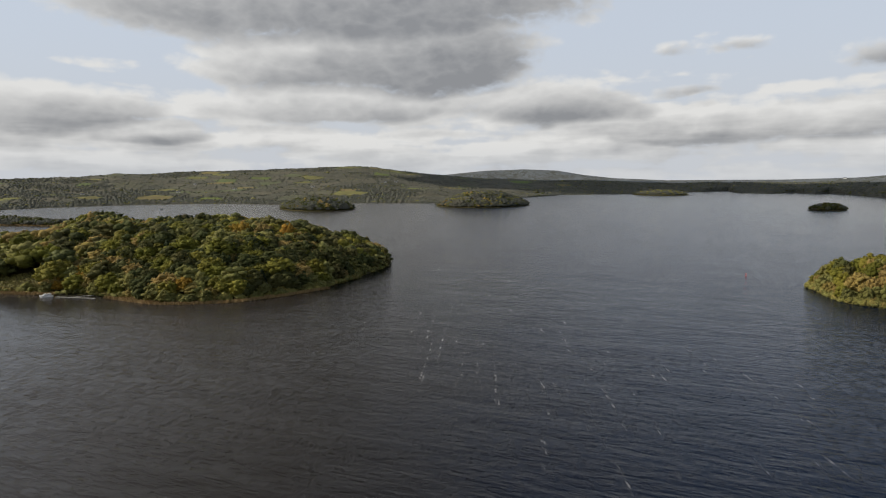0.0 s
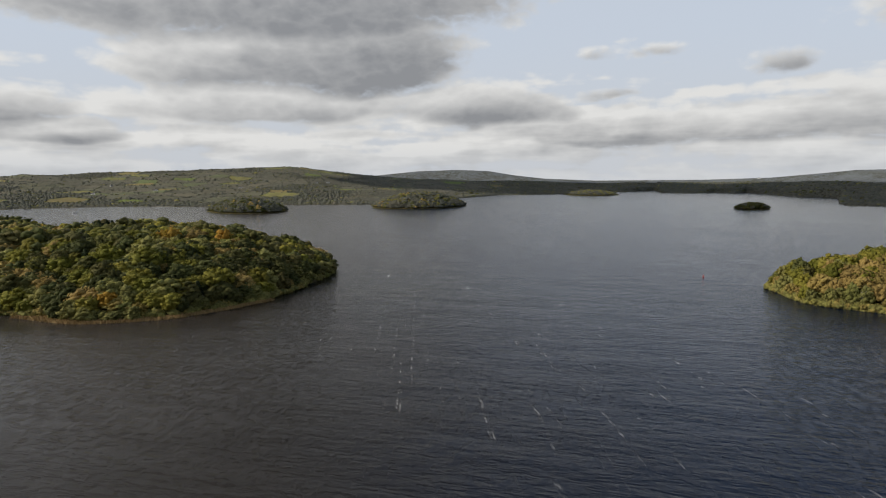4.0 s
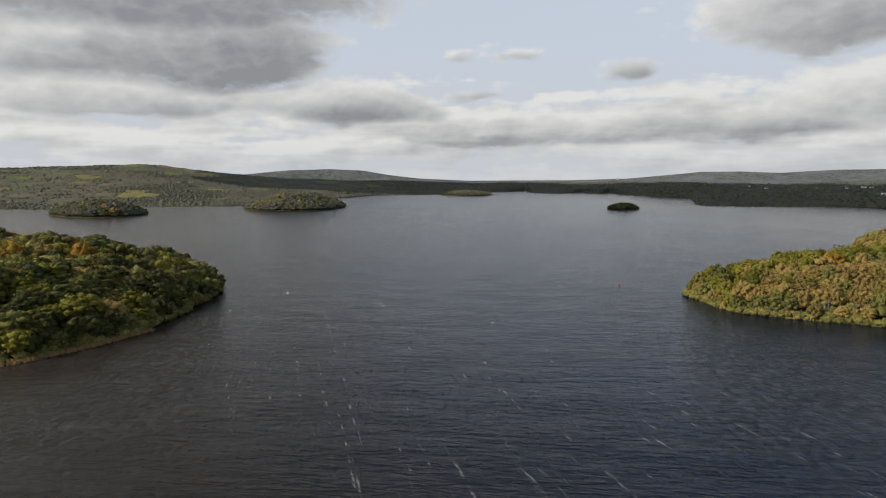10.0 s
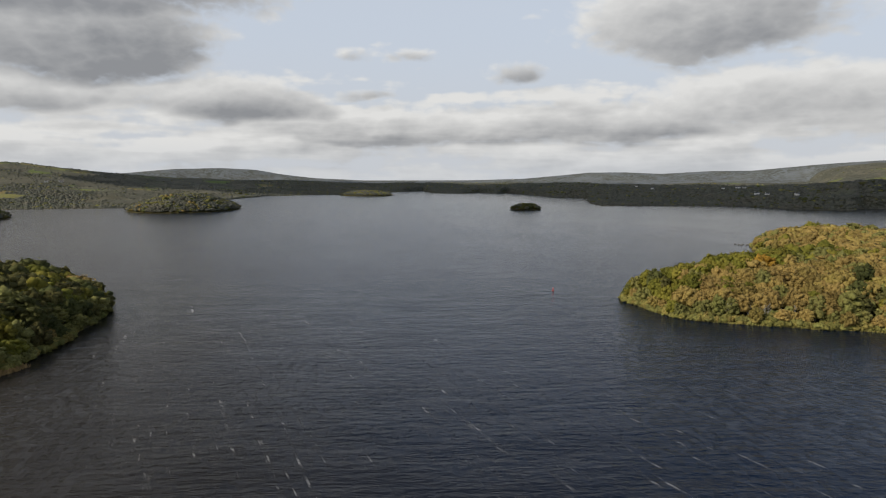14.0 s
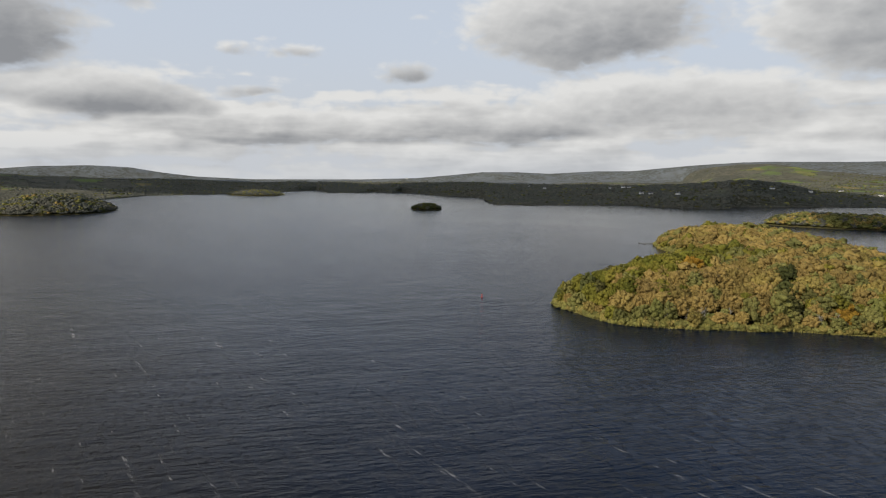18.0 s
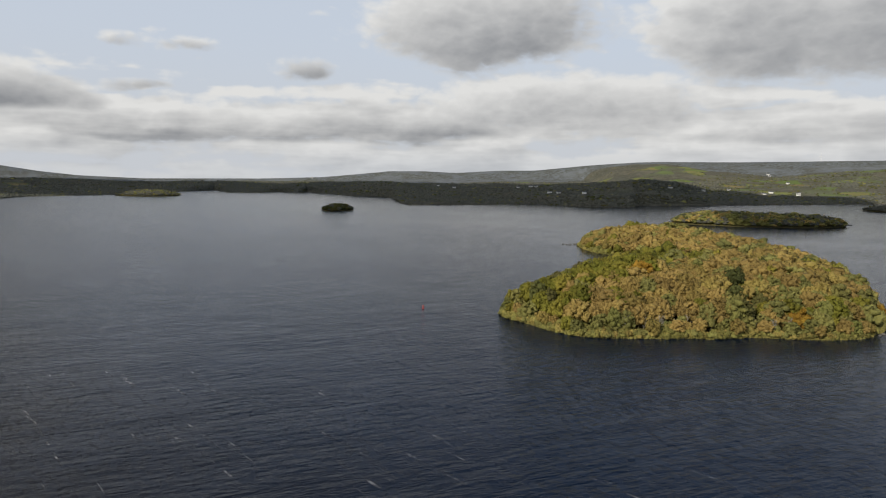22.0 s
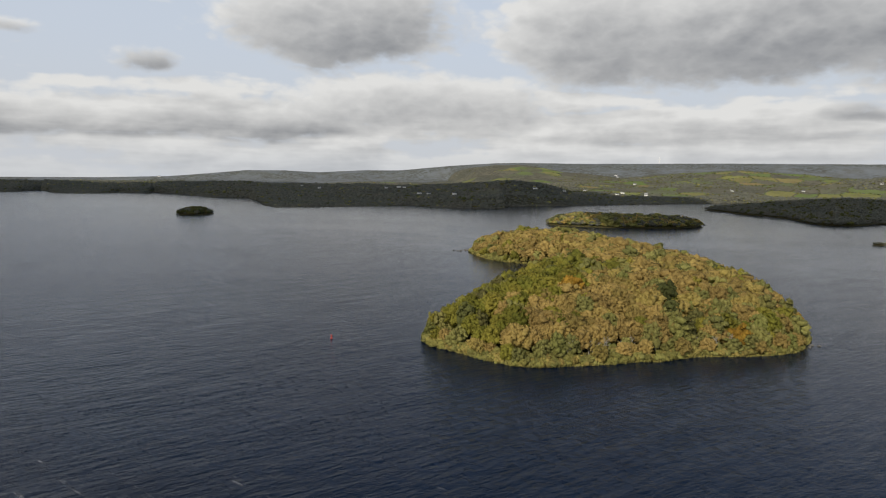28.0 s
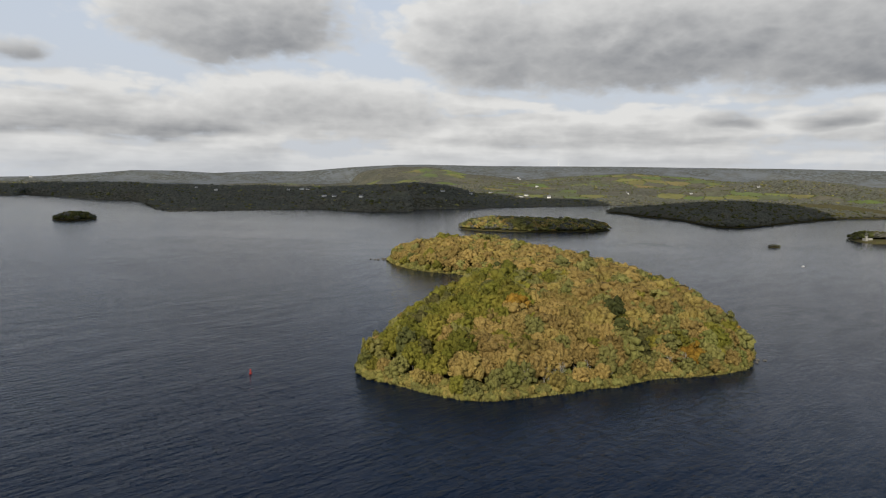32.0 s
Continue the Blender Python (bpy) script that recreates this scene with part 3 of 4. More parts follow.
def woodland(x, y, s, b, r):
    """0 to 1: how wooded the far land is."""
    w = 0.75 * smooth(1 - s / 260) + 0.45 * wave(x, y, 300, 31) + 0.25 * wave(x, y, 120, 32)
    dark = smooth((b - 8) / 6) * smooth((70 - b) / 6)
    w = w + dark * (0.75 - 0.22 * smooth((b - 42) / 3) * smooth((s - 120) / 60) - 0.9 * smooth((r - s * 0 - 3300) / 500) * smooth((b - 36) / 6))
    west = smooth((2 - b) / 8)
    w = w + west * (0.30 + 0.25 * smooth((r - 3650) / 200) - 0.5 * (fields(x, y)[0] > 0.9))
    w = w + 0.9 * smooth((b - 87.5) / 2) * smooth((99.5 - b) / 2) * smooth((r - 3250) / 100) * smooth((3850 - r) / 100)
    east = smooth((b - 66) / 8)
    w = w + 0.5 * smooth((b - 62) / 4) * smooth((84 - b) / 6) * smooth((380 - s) / 120)       # the wood goes on along the eastern shore
    return w + east * 0.15 * smooth((s - 200) / 300)


bearings = np.concatenate([np.arange(-50, 115, 0.3), np.arange(115, 310, 3.0)])
steps = np.concatenate([np.linspace(0, 0.25, 46), np.linspace(0.25, 1, 80)[1:]])
bb = np.where(bearings > 180, bearings - 360, bearings)
start = shore_at(bb) - 40
rr = start[:, None] + (RIM - start[:, None]) * steps[None, :]
gx, gy = MID[0] + rr * np.sin(np.radians(bb))[:, None], MID[1] + rr * np.cos(np.radians(bb))[:, None]
gz, gs, gb, gr = land_height(gx, gy)
nb, ns = rr.shape
verts = np.concatenate([np.stack([gx, gy, gz], -1).reshape(-1, 3), [(MID[0], MID[1], -8.0)]])
ai = (np.arange(nb)[:, None] * ns + np.arange(ns - 1)[None, :]).ravel()
bi = (((np.arange(nb) + 1) % nb)[:, None] * ns + np.arange(ns - 1)[None, :]).ravel()
faces = [tuple(f) for f in np.stack([ai, ai + 1, bi + 1, bi], -1)] + [(nb * ns, i * ns, ((i + 1) % nb) * ns) for i in range(nb)]
ground_mesh = mesh_of("ground", verts, faces, [LAND])
tag, hedge = fields(gx, gy)
wood = woodland(gx, gy, gs, gb, gr)
lush = smooth((gb - 69) / 5) * smooth((4250 - gr) / 200)
tone = np.where(tag > 0.86 - 0.56 * lush, 0.55 + 0.45 * ((tag * 7.3) % 1), 0.3 + 0.28 * ((tag * 5.1) % 1))
tone = np.where(wood > 0.42, 0.13, tone)
# the far ridge takes the two hazed blue-grey tones
moor_haze = smooth((gr - 4250 + 210 * smooth((gb - 64) / 4) + 650 * smooth((gb - 34) / 4) * smooth((58 - gb) / 4) + 60 * wave(gx, gy, 150, 35)) / 120) * smooth((gb + 4) / 3)
tone = np.where(moor_haze > 0.5, 0.02 + 0.05 * tag, tone)
tone = np.where(gs < 12, 0.5, tone)
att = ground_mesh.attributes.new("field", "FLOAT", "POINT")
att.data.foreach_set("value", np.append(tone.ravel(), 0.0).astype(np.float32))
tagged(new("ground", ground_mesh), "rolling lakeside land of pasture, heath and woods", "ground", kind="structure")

wx = np.linspace(-RIM, RIM, 25)
tagged(new("water", mesh_of("water", *sheet(wx, wx, np.zeros((25, 25))), [WATER])), "dark wind-rippled lake water with thin foam streaks", "water", kind="structure")

for name, isle in ISLES:
    lo, hi = isle.line.min(0) - 14, isle.line.max(0) + 14
    cell = max(2.5, (hi - lo).max() / 110)
    xs, ys = np.arange(lo[0], hi[0], cell), np.arange(lo[1], hi[1], cell)
    ix, iy = np.meshgrid(xs, ys, indexing="ij")
    z, d = isle.height(ix, iy)
    tagged(new("ground_" + name, mesh_of(name, *sheet(xs, ys, z), [SOIL])), "low wooded island bank rising from the lake", "island", kind="structure")

# ---- trees ----
def ball(level):
    b = bmesh.new()
    bmesh.ops.create_icosphere(b, subdivisions=level, radius=1.0)
    b.verts.ensure_lookup_table()
    v, f = np.array([p.co[:] for p in b.verts]), np.array([[p.index for p in q.verts] for q in b.faces])
    b.free()
    return v, f


BALLS = {1: ball(1), 2: ball(2)}


def tube(path, radii, sides=6):
    """A tapered limb along a path."""
    v, f = [], []
    path = np.array(path, float)
    for i, (p, r) in enumerate(zip(path, radii)):
        d = path[min(i + 1, len(path) - 1)] - path[max(i - 1, 0)]
        d = d / (np.linalg.norm(d) + 1e-9)
        a = np.cross(d, (0.3, 1, 0.1))
        a /= np.linalg.norm(a)
        c = np.cross(d, a)
        for k in range(sides):
            w = 2 * math.pi * k / sides
            v.append(p + r * (math.cos(w) * a + math.sin(w) * c))
    for i in range(len(path) - 1):
        for k in range(sides):
            n = (k + 1) % sides
            f += [(i * sides + k, i * sides + n, (i + 1) * sides + n), (i * sides + k, (i + 1) * sides + n, (i + 1) * sides + k)]
    return np.array(v), np.array(f)


def gather(parts):
    v, f, at = [], [], 0
    for pv, pf in parts:
        v.append(pv), f.append(np.asarray(pf) + at)
        at += len(pv)
    return np.concatenate(v), np.concatenate(f)


def leaves(rng, centres, outward, size):
    """Small bent leaf sprays, two triangles each, facing more or less outwards."""
    n = len(centres)
    d = outward + rng.normal(0, 0.95, (n, 3))
    d /= np.linalg.norm(d, axis=1, keepdims=True)
    a = np.cross(d, rng.normal(0, 1, (n, 3)))
    a /= np.linalg.norm(a, axis=1, keepdims=True) + 1e-9
    c = np.cross(d, a)
    s = size * rng.uniform(0.55, 1.25, (n, 1))
    q = np.stack([centres - a * s, centres - c * s * 0.7 + d * s * 0.25, centres + a * s, centres + c * s * 0.7 + d * s * 0.25], 1).reshape(-1, 3)
    i = np.arange(n) * 4
    return q, np.concatenate([np.stack([i, i + 1, i + 2], -1), np.stack([i, i + 2, i + 3], -1)])


# spread of the dome to the side and upwards, its unevenness
HABIT = {"oak": (0.37, 0.30, 0.10), "beech": (0.36, 0.36, 0.07), "ash": (0.33, 0.36, 0.16), "holly": (0.32, 0.38, 0.10), "maple": (0.34, 0.34, 0.12)}


def crown(seed, lumps, level, sprays, shape="oak", leaf=0.055):
    """A crown in a tree one metre high: a dome of many small lumps of foliage with sprays standing off them."""
    rng = np.random.RandomState(seed)
    parts, cs, rs = [], [], []
    if shape in HABIT:
        side, up, odd = HABIT[shape]
        lean = rng.normal(0, 0.04, 2)
        v, f = BALLS[2 if lumps > 12 else 1]
        parts.append((v * (side * 0.86, side * 0.86, up * 0.95) * (1 + 0.06 * rng.normal(0, 1, (len(v), 1))) + (lean[0], lean[1], 0.54), f))
    for i in range(lumps):
        if shape == "cone":
            h = 0.16 + 0.78 * i / max(lumps - 1, 1)
            rad = 0.21 * (1.02 - h) + 0.03
            w = i * 2.4
            c = np.array([math.cos(w) * rad * 0.35, math.sin(w) * rad * 0.35, h])
            r = np.array([rad * 1.15, rad * 1.15, 0.09 + 0.05 * (1 - h)])
        elif shape == "bush":
            w, rad = i * 2.4 + rng.uniform(0, 0.6), 0.36 * math.sqrt(i / lumps)
            c = np.array([math.cos(w) * rad, math.sin(w) * rad, 0.55 - 0.75 * rad + rng.uniform(-0.1, 0.1)])
            r = rng.uniform(0.13, 0.22) * math.sqrt(20 / lumps) * np.array([1, 1, rng.uniform(0.9, 1.25)])
        else:
            w, uz = i * 2.4 + rng.uniform(-0.3, 0.3), 1.0 - 1.45 * (i + 0.4) / lumps
            ring = math.sqrt(max(1 - uz * uz, 0.0))
            out = 1 + odd * rng.normal(0, 1)
            r = rng.uniform(0.09, 0.155) * min(math.sqrt(26 / lumps), 1.5) * np.array([1, 1, rng.uniform(0.75, 1.0)])
            c = np.array([math.cos(w) * ring * (side * out + 0.06 - r[0] * 0.55) + lean[0], math.sin(w) * ring * (side * out + 0.06 - r[0] * 0.55) + lean[1], 0.54 + uz * (up * out + 0.06 - r[2] * 0.55)])
        v, f = BALLS[level]
        bumps = 1 + (0.36 if lumps > 8 else 0.2) * rng.normal(0, 1, (len(v), 1)).clip(-1.4, 1.4)
        if shape != "cone":
            r = r * rng.uniform(0.7, 1.35, 3)
        parts.append((v * bumps * r + c, f))
        cs.append(c), rs.append(r)
    if sprays:
        pick = rng.randint(0, lumps, sprays)
        d = rng.normal(0, 1, (sprays, 3))
        d[:, 2] = np.abs(d[:, 2]) * 0.8 - 0.25
        d /= np.linalg.norm(d, axis=1, keepdims=True)
        cc, rc = np.array(cs)[pick], np.array(rs)[pick]
        parts.append(leaves(rng, cc + d * rc * rng.uniform(0.82, 1.28, (sprays, 1)), d, leaf))
    return gather(parts)


def trunk(seed, girth=0.028):
    rng = np.random.RandomState(seed)
    lean = rng.uniform(-0.03, 0.03, 2)
    parts = [tube([(0, 0, -0.05), (lean[0] * 0.4, lean[1] * 0.4, 0.2), (lean[0], lean[1], 0.45), (lean[0] * 1.5, lean[1] * 1.5, 0.72)], [girth * 1.35, girth, girth * 0.7, girth * 0.25])]
    for i in range(5):
        w, h = i * 2.1 + rng.uniform(0, 1), rng.uniform(0.25, 0.5)
        e = rng.uniform(0.16, 0.26)
        parts.append(tube([(lean[0], lean[1], h), (math.cos(w) * e * 0.5, math.sin(w) * e * 0.5, h + 0.13), (math.cos(w) * e, math.sin(w) * e, h + 0.27)], [girth * 0.55, girth * 0.4, girth * 0.12], 5))
    return gather(parts)


def bare_limbs(seed):
    """A leafless tree: trunk, boughs and forked twigs."""
    rng = np.random.RandomState(seed)
    parts = [tube([(0, 0, -0.05), (0.01, 0.02, 0.3), (0.03, 0.0, 0.6), (0.02, 0.02, 0.95)], [0.03, 0.024, 0.016, 0.004])]
    for i in range(11):
        w, h = i * 2.4, 0.22 + 0.06 * i
        e = 0.27 * (1.1 - h * 0.7)
        mid, end = (math.cos(w) * e * 0.5, math.sin(w) * e * 0.5, h + 0.09), (math.cos(w) * e, math.sin(w) * e, h + 0.24)
        parts.append(tube([(0.02, 0.01, h), mid, end], [0.014, 0.01, 0.003], 4))
        for k in range(2):
            w2 = w + (0.7 if k else -0.7)
            parts.append(tube([mid, (mid[0] + math.cos(w2) * 0.1, mid[1] + math.sin(w2) * 0.1, mid[2] + 0.13)], [0.007, 0.002], 3))
    return gather(parts)


SHAPES = {"pine": "cone", "willow": "bush"}
KINDS = ["oak", "beech", "ash", "willow", "maple", "pine", "holly"]
NEAR, MIDDLE, FAR = {}, {}, {}
for n, kind in enumerate(KINDS):
    shape = SHAPES.get(kind, kind)
    cone = shape == "cone"
    NEAR[kind] = [crown(100 + n * 10 + i, 12 if cone else (18 if shape == "bush" else 25 + 2 * i), 1, 260 if cone else 520, shape, 0.042) for i in range(4)]
    MIDDLE[kind] = [crown(300 + n * 10 + i, 7 if cone else 12, 1, 140, shape, 0.052) for i in range(4)]
    FAR[kind] = [crown(500 + n * 10 + i, 6, 1, 22, shape, 0.075) for i in range(3)]
TRUNKS = [trunk(i) for i in range(4)]


def scatter(isle, gap, seed):
    """Places for trees inside an island's waterline, a jittered lattice apart."""
    rng = np.random.RandomState(seed)
    lo, hi = isle.line.min(0), isle.line.max(0)
    xs, ys = np.meshgrid(np.arange(lo[0], hi[0], gap), np.arange(lo[1], hi[1], gap * 0.87), indexing="ij")
    xs = xs + (np.arange(ys.shape[1]) % 2)[None, :] * gap * 0.5
    xs, ys = xs.ravel() + rng.uniform(-0.36, 0.36, xs.size) * gap, ys.ravel() + rng.uniform(-0.36, 0.36, ys.size) * gap
    z, d = isle.height(xs, ys)
    return xs, ys, z, d, rng


class Grove:
    """Collects placed crowns and joins them into one mesh."""
    def __init__(self):
        self.v, self.f, self.slot, self.tint, self.at, self.mats = [], [], [], [], 0, []

    def add(self, shape, mat, at, wide, tall, turn, tint):
        v, f = shape
        c, s = math.cos(turn) * wide, math.sin(turn) * wide
        w = np.empty_like(v)
        w[:, 0], w[:, 1], w[:, 2] = v[:, 0] * c - v[:, 1] * s + at[0], v[:, 0] * s + v[:, 1] * c + at[1], v[:, 2] * tall + at[2]
        if mat not in self.mats:
            self.mats.append(mat)
        self.v.append(w), self.f.append(f + self.at)
        self.slot.append(np.full(len(f), self.mats.index(mat), np.int32))
        self.tint.append(np.full(len(v), tint, np.float32))
        self.at += len(v)

    def build(self, name):
        v, f = np.concatenate(self.v).astype(np.float32), np.concatenate(self.f).astype(np.int32)
        me = bpy.data.meshes.new(name)
        me.vertices.add(len(v)), me.loops.add(f.size), me.polygons.add(len(f))
        me.vertices.foreach_set("co", v.ravel())
        me.loops.foreach_set("vertex_index", f.ravel())
        me.polygons.foreach_set("loop_start", np.arange(0, f.size, 3, dtype=np.int32))
        for m in self.mats:
            me.materials.append(m)
        me.polygons.foreach_set("material_index", np.concatenate(self.slot))
        me.polygons.foreach_set("use_smooth", np.ones(len(f), bool))
        me.attributes.new("tint", "FLOAT", "POINT").data.foreach_set("value", np.concatenate(self.tint))
        me.update(calc_edges=True)
        return new(name, me)


TREE_LABEL = {"oak": "russet-leaved oak tree in the island wood", "beech": "green beech tree in the island wood", "ash": "olive-green ash tree in the island wood",
              "willow": "pale grey-green willow bush on the lake shore", "maple": "bright orange-yellow maple tree among green trees", "pine": "dark green pine tree standing above the wood",
              "holly": "dark evergreen tree in the island wood"}
TREE_MESH = {}


def single_tree(kind, variant, at, wide, tall, turn):
    """A tree as a thing of its own, with trunk and crown; alike trees share their meshes."""
    key = (kind, variant)
    if key not in TREE_MESH:
        TREE_MESH[key] = (mesh_of(kind + "_trunk", *TRUNKS[variant], [BARK]), mesh_of(kind + "_crown", *NEAR[kind][variant], [LEAF[kind]]))
    tree = new(kind + ("_bush" if kind == "willow" else "_tree"))
    tree.matrix_basis = Matrix.Translation(at) @ Matrix.Rotation(turn, 4, "Z") @ Matrix.Diagonal((wide, wide, tall, 1))
    for name, me in zip(("trunk", "crown"), TREE_MESH[key]):
        new(name, me).parent = tree
    return tagged(tree, TREE_LABEL[kind], "bush" if kind == "willow" else "tree", kind + " trees of the islands")

# ---- woods on the two near islands ----
def choose(rng, weights):
    names = list(weights)
    w = np.array([max(weights[k], 0.0) for k in names])
    return names[int(rng.choice(len(names), p=w / w.sum()))]


def oak_island_kind(rng, x, y, d):
    if d < 10:
        return choose(rng, {"willow": 0.40, "ash": 0.26, "beech": 0.10, "oak": 0.24, "maple": 0.02})
    patch = wave(x, y, 48, 41) + 0.6 * wave(x, y, 22, 42)
    green = smooth((y - 446 + 10 * patch) / 16) * smooth((560 - x) / 70)                # beeches over the north-west end
    dark = smooth(1 - math.hypot(x - 388, y - 373) / 26) + smooth(1 - math.hypot(x - 530, y - 372) / 45) + smooth(1 - math.hypot(x - 352, y - 458) / 12)
    rim = smooth((26 - d) / 12) * smooth((x - 330) / 30)
    return choose(rng, {"oak": (1.5 + 0.6 * patch) * (1 - 0.93 * green) * (1 - 0.7 * dark) * (1 - 0.4 * rim), "beech": 0.12 + 2.2 * green + 0.25 * dark - 0.2 * patch, "ash": 0.22 + 0.25 * green - 0.25 * patch + 0.5 * rim,
                        "maple": 0.008, "holly": 0.02 + 0.10 * green + 0.06 * dark})


def west_island_kind(rng, x, y, d):
    if d < 6:
        return choose(rng, {"willow": 0.22, "ash": 0.35, "holly": 0.28, "beech": 0.15})
    if 715 < y < 860 and -415 < x < -280 and wave(x, y, 40, 51) > 0.15:
        return "pine"
    gold = wave(x, y, 50, 52) + 0.5 * wave(x, y, 24, 53)
    return choose(rng, {"beech": 0.62, "ash": 0.36 + 0.3 * gold, "holly": 0.72 - 0.4 * gold, "oak": 0.36 + 0.6 * gold, "maple": 0.07 + 0.14 * gold, "pine": 0.03})


def tree_size(rng, kind, d, broad):
    """Spread and height in metres: lower and bushier towards the water."""
    tall = rng.uniform(12.5, 18.5) * (0.66 + 0.34 * float(smooth(d / 15)))
    if kind == "willow":
        tall = rng.uniform(5.0, 10.0)
        return tall * rng.uniform(1.05, 1.3), tall
    if kind == "pine":
        tall = rng.uniform(15, 20)
        return tall * 1.1, tall
    tall *= rng.choice([0.8, 0.95, 1.0, 1.1, 1.2])
    return max(tall, 8.5) * rng.uniform(0.86, 1.2) * broad, tall


def plant(isle, gap, seed, kinds, near, singles, reach, middle, broad, label, name):
    """Trees over an island: those nearest the open water as things, the rest joined."""
    grove = Grove()
    xs, ys, zs, ds, rng = scatter(isle, gap, seed)
    order = np.argsort([near(x, y) for x, y in zip(xs, ys)])
    count = 0
    for i in order:
        x, y, z, d = xs[i], ys[i], zs[i], ds[i]
        if d < 1.0 or (x < -328 and y < 538 + 8 * math.sin(x * 0.05)):      # the reed meadow has no trees
            continue
        kind = kinds(rng, x, y, d)
        wide, tall = tree_size(rng, kind, d, broad)
        turn, variant, tint = rng.uniform(0, 6.28), rng.randint(4), rng.uniform(0, 1)
        how, sink = near(x, y), 0.2 + 0.16 * tall * float(smooth((16 - d) / 8))      # boughs hang low at the edge of the wood
        if count < singles:
            single_tree(kind, variant, (x, y, z - sink), wide, tall, turn)
            count += 1
        elif how < middle:
            grove.add((NEAR if how < reach else MIDDLE)[kind][variant], LEAF[kind], (x, y, z - sink), wide, tall, turn, tint)
        else:
            grove.add(FAR[kind][variant % 3], LEAF[kind], (x, y, z - sink), wide, tall, turn, tint)
    tagged(grove.build(name), label, "wood", kind="stuff")


plant(ISLE_OAK, 8.0, 1, oak_island_kind, lambda x, y: math.hypot(x - 255, y - 410), 170, 200, 780, 0.80, "dense autumn wood of russet oaks and green ash", "island_wood")
plant(ISLE_WEST, 10.4, 2, west_island_kind, lambda x, y: math.hypot(x + 155, y - 432), 130, 190, 430, 1.18, "dense mixed wood of green, olive and gold trees", "island_wood")

# shore bushes between the trees and the water
for isle, seed, box, name in ((ISLE_OAK, 3, (250, 290, 880, 750), "shore_bushes"), (ISLE_WEST, 4, (-540, 440, 0, 830), "shore_bushes")):
    rng, grove = np.random.RandomState(seed), Grove()
    a, e = np.repeat(isle.line, 11, axis=0), np.repeat(np.roll(isle.line, -1, axis=0), 11, axis=0)
    p = a + (e - a) * rng.uniform(0, 1, (len(a), 1)) + rng.normal(0, 1, a.shape) * rng.uniform(2.0, 8.0, (len(a), 1))
    z, d = isle.height(p[:, 0], p[:, 1])
    for (x, y), z1, d1 in zip(p, z, d):
        if d1 > 0.3 and box[0] < x < box[2] and box[1] < y < box[3]:
            tall = rng.uniform(2.2, 5.8) * (1.0 + 0.4 * float(smooth((d1 - 4) / 6)))
            grove.add(MIDDLE["willow"][rng.randint(4)], LEAF["willow" if rng.uniform() < 0.6 else "ash"], (x, y, z1 - 0.3), tall * 1.3, tall, rng.uniform(0, 6), rng.uniform())
    tagged(grove.build(name), "low willow bushes and bramble along the waterline", "bushes", kind="stuff")

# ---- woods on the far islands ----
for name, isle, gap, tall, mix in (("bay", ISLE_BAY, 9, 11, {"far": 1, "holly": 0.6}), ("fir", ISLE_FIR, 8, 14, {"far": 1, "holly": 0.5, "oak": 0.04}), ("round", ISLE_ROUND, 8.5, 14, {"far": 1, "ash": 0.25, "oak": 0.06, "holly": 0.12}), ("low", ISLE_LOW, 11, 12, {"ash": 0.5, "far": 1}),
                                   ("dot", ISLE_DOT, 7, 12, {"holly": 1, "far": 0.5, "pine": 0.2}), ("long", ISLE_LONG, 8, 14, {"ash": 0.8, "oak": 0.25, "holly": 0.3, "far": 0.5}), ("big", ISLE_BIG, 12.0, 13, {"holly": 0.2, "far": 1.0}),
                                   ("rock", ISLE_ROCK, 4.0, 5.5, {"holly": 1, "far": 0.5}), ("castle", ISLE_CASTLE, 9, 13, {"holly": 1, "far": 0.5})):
    xs, ys, zs, ds, rng = scatter(isle, gap, 60 + len(name))
    grove = Grove()
    for x, y, z, d in zip(xs, ys, zs, ds):
        if d < 1.5 or (name == "castle" and x < 1426 and y < 76) or (name == "big" and x > 2450):
            continue
        kind = choose(rng, mix)
        h = tall * rng.uniform(0.75, 1.15) * (0.55 + 0.45 * float(smooth(d / 22)))
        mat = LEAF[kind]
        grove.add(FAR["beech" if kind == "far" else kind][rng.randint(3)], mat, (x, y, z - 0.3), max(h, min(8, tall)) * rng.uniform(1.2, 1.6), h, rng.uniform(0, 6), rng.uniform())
    tagged(grove.build("island_wood"), "distant island wood with a ragged treeline", "wood", kind="stuff")

# farmhouses of the far shore, on open ground
HOUSES = [(-927, 2844), (-1201, 3095), (-293, 3263), (-242, 3307), (-1440, 2549), (1956, 1578), (2252, 1895), (2232, 1910), (2179, 1938), (1973, 1631), (1929, 1452), (2179, 1251), (3874, 1439),
          (3335, 1189), (2741, 1108), (2844, 1113), (2830, 1004), (2830, 1280), (2219, 2467), (2534, 4020), (3900, 1456), (2883, 1016), (3426, 122), (2428, 1231), (2097, 2244), (-1120, 2700), (-600, 2950), (3150, 700), (3300, 420)]

# ---- woods and hedges on the far land ----
rng, grove = np.random.RandomState(9), Grove()
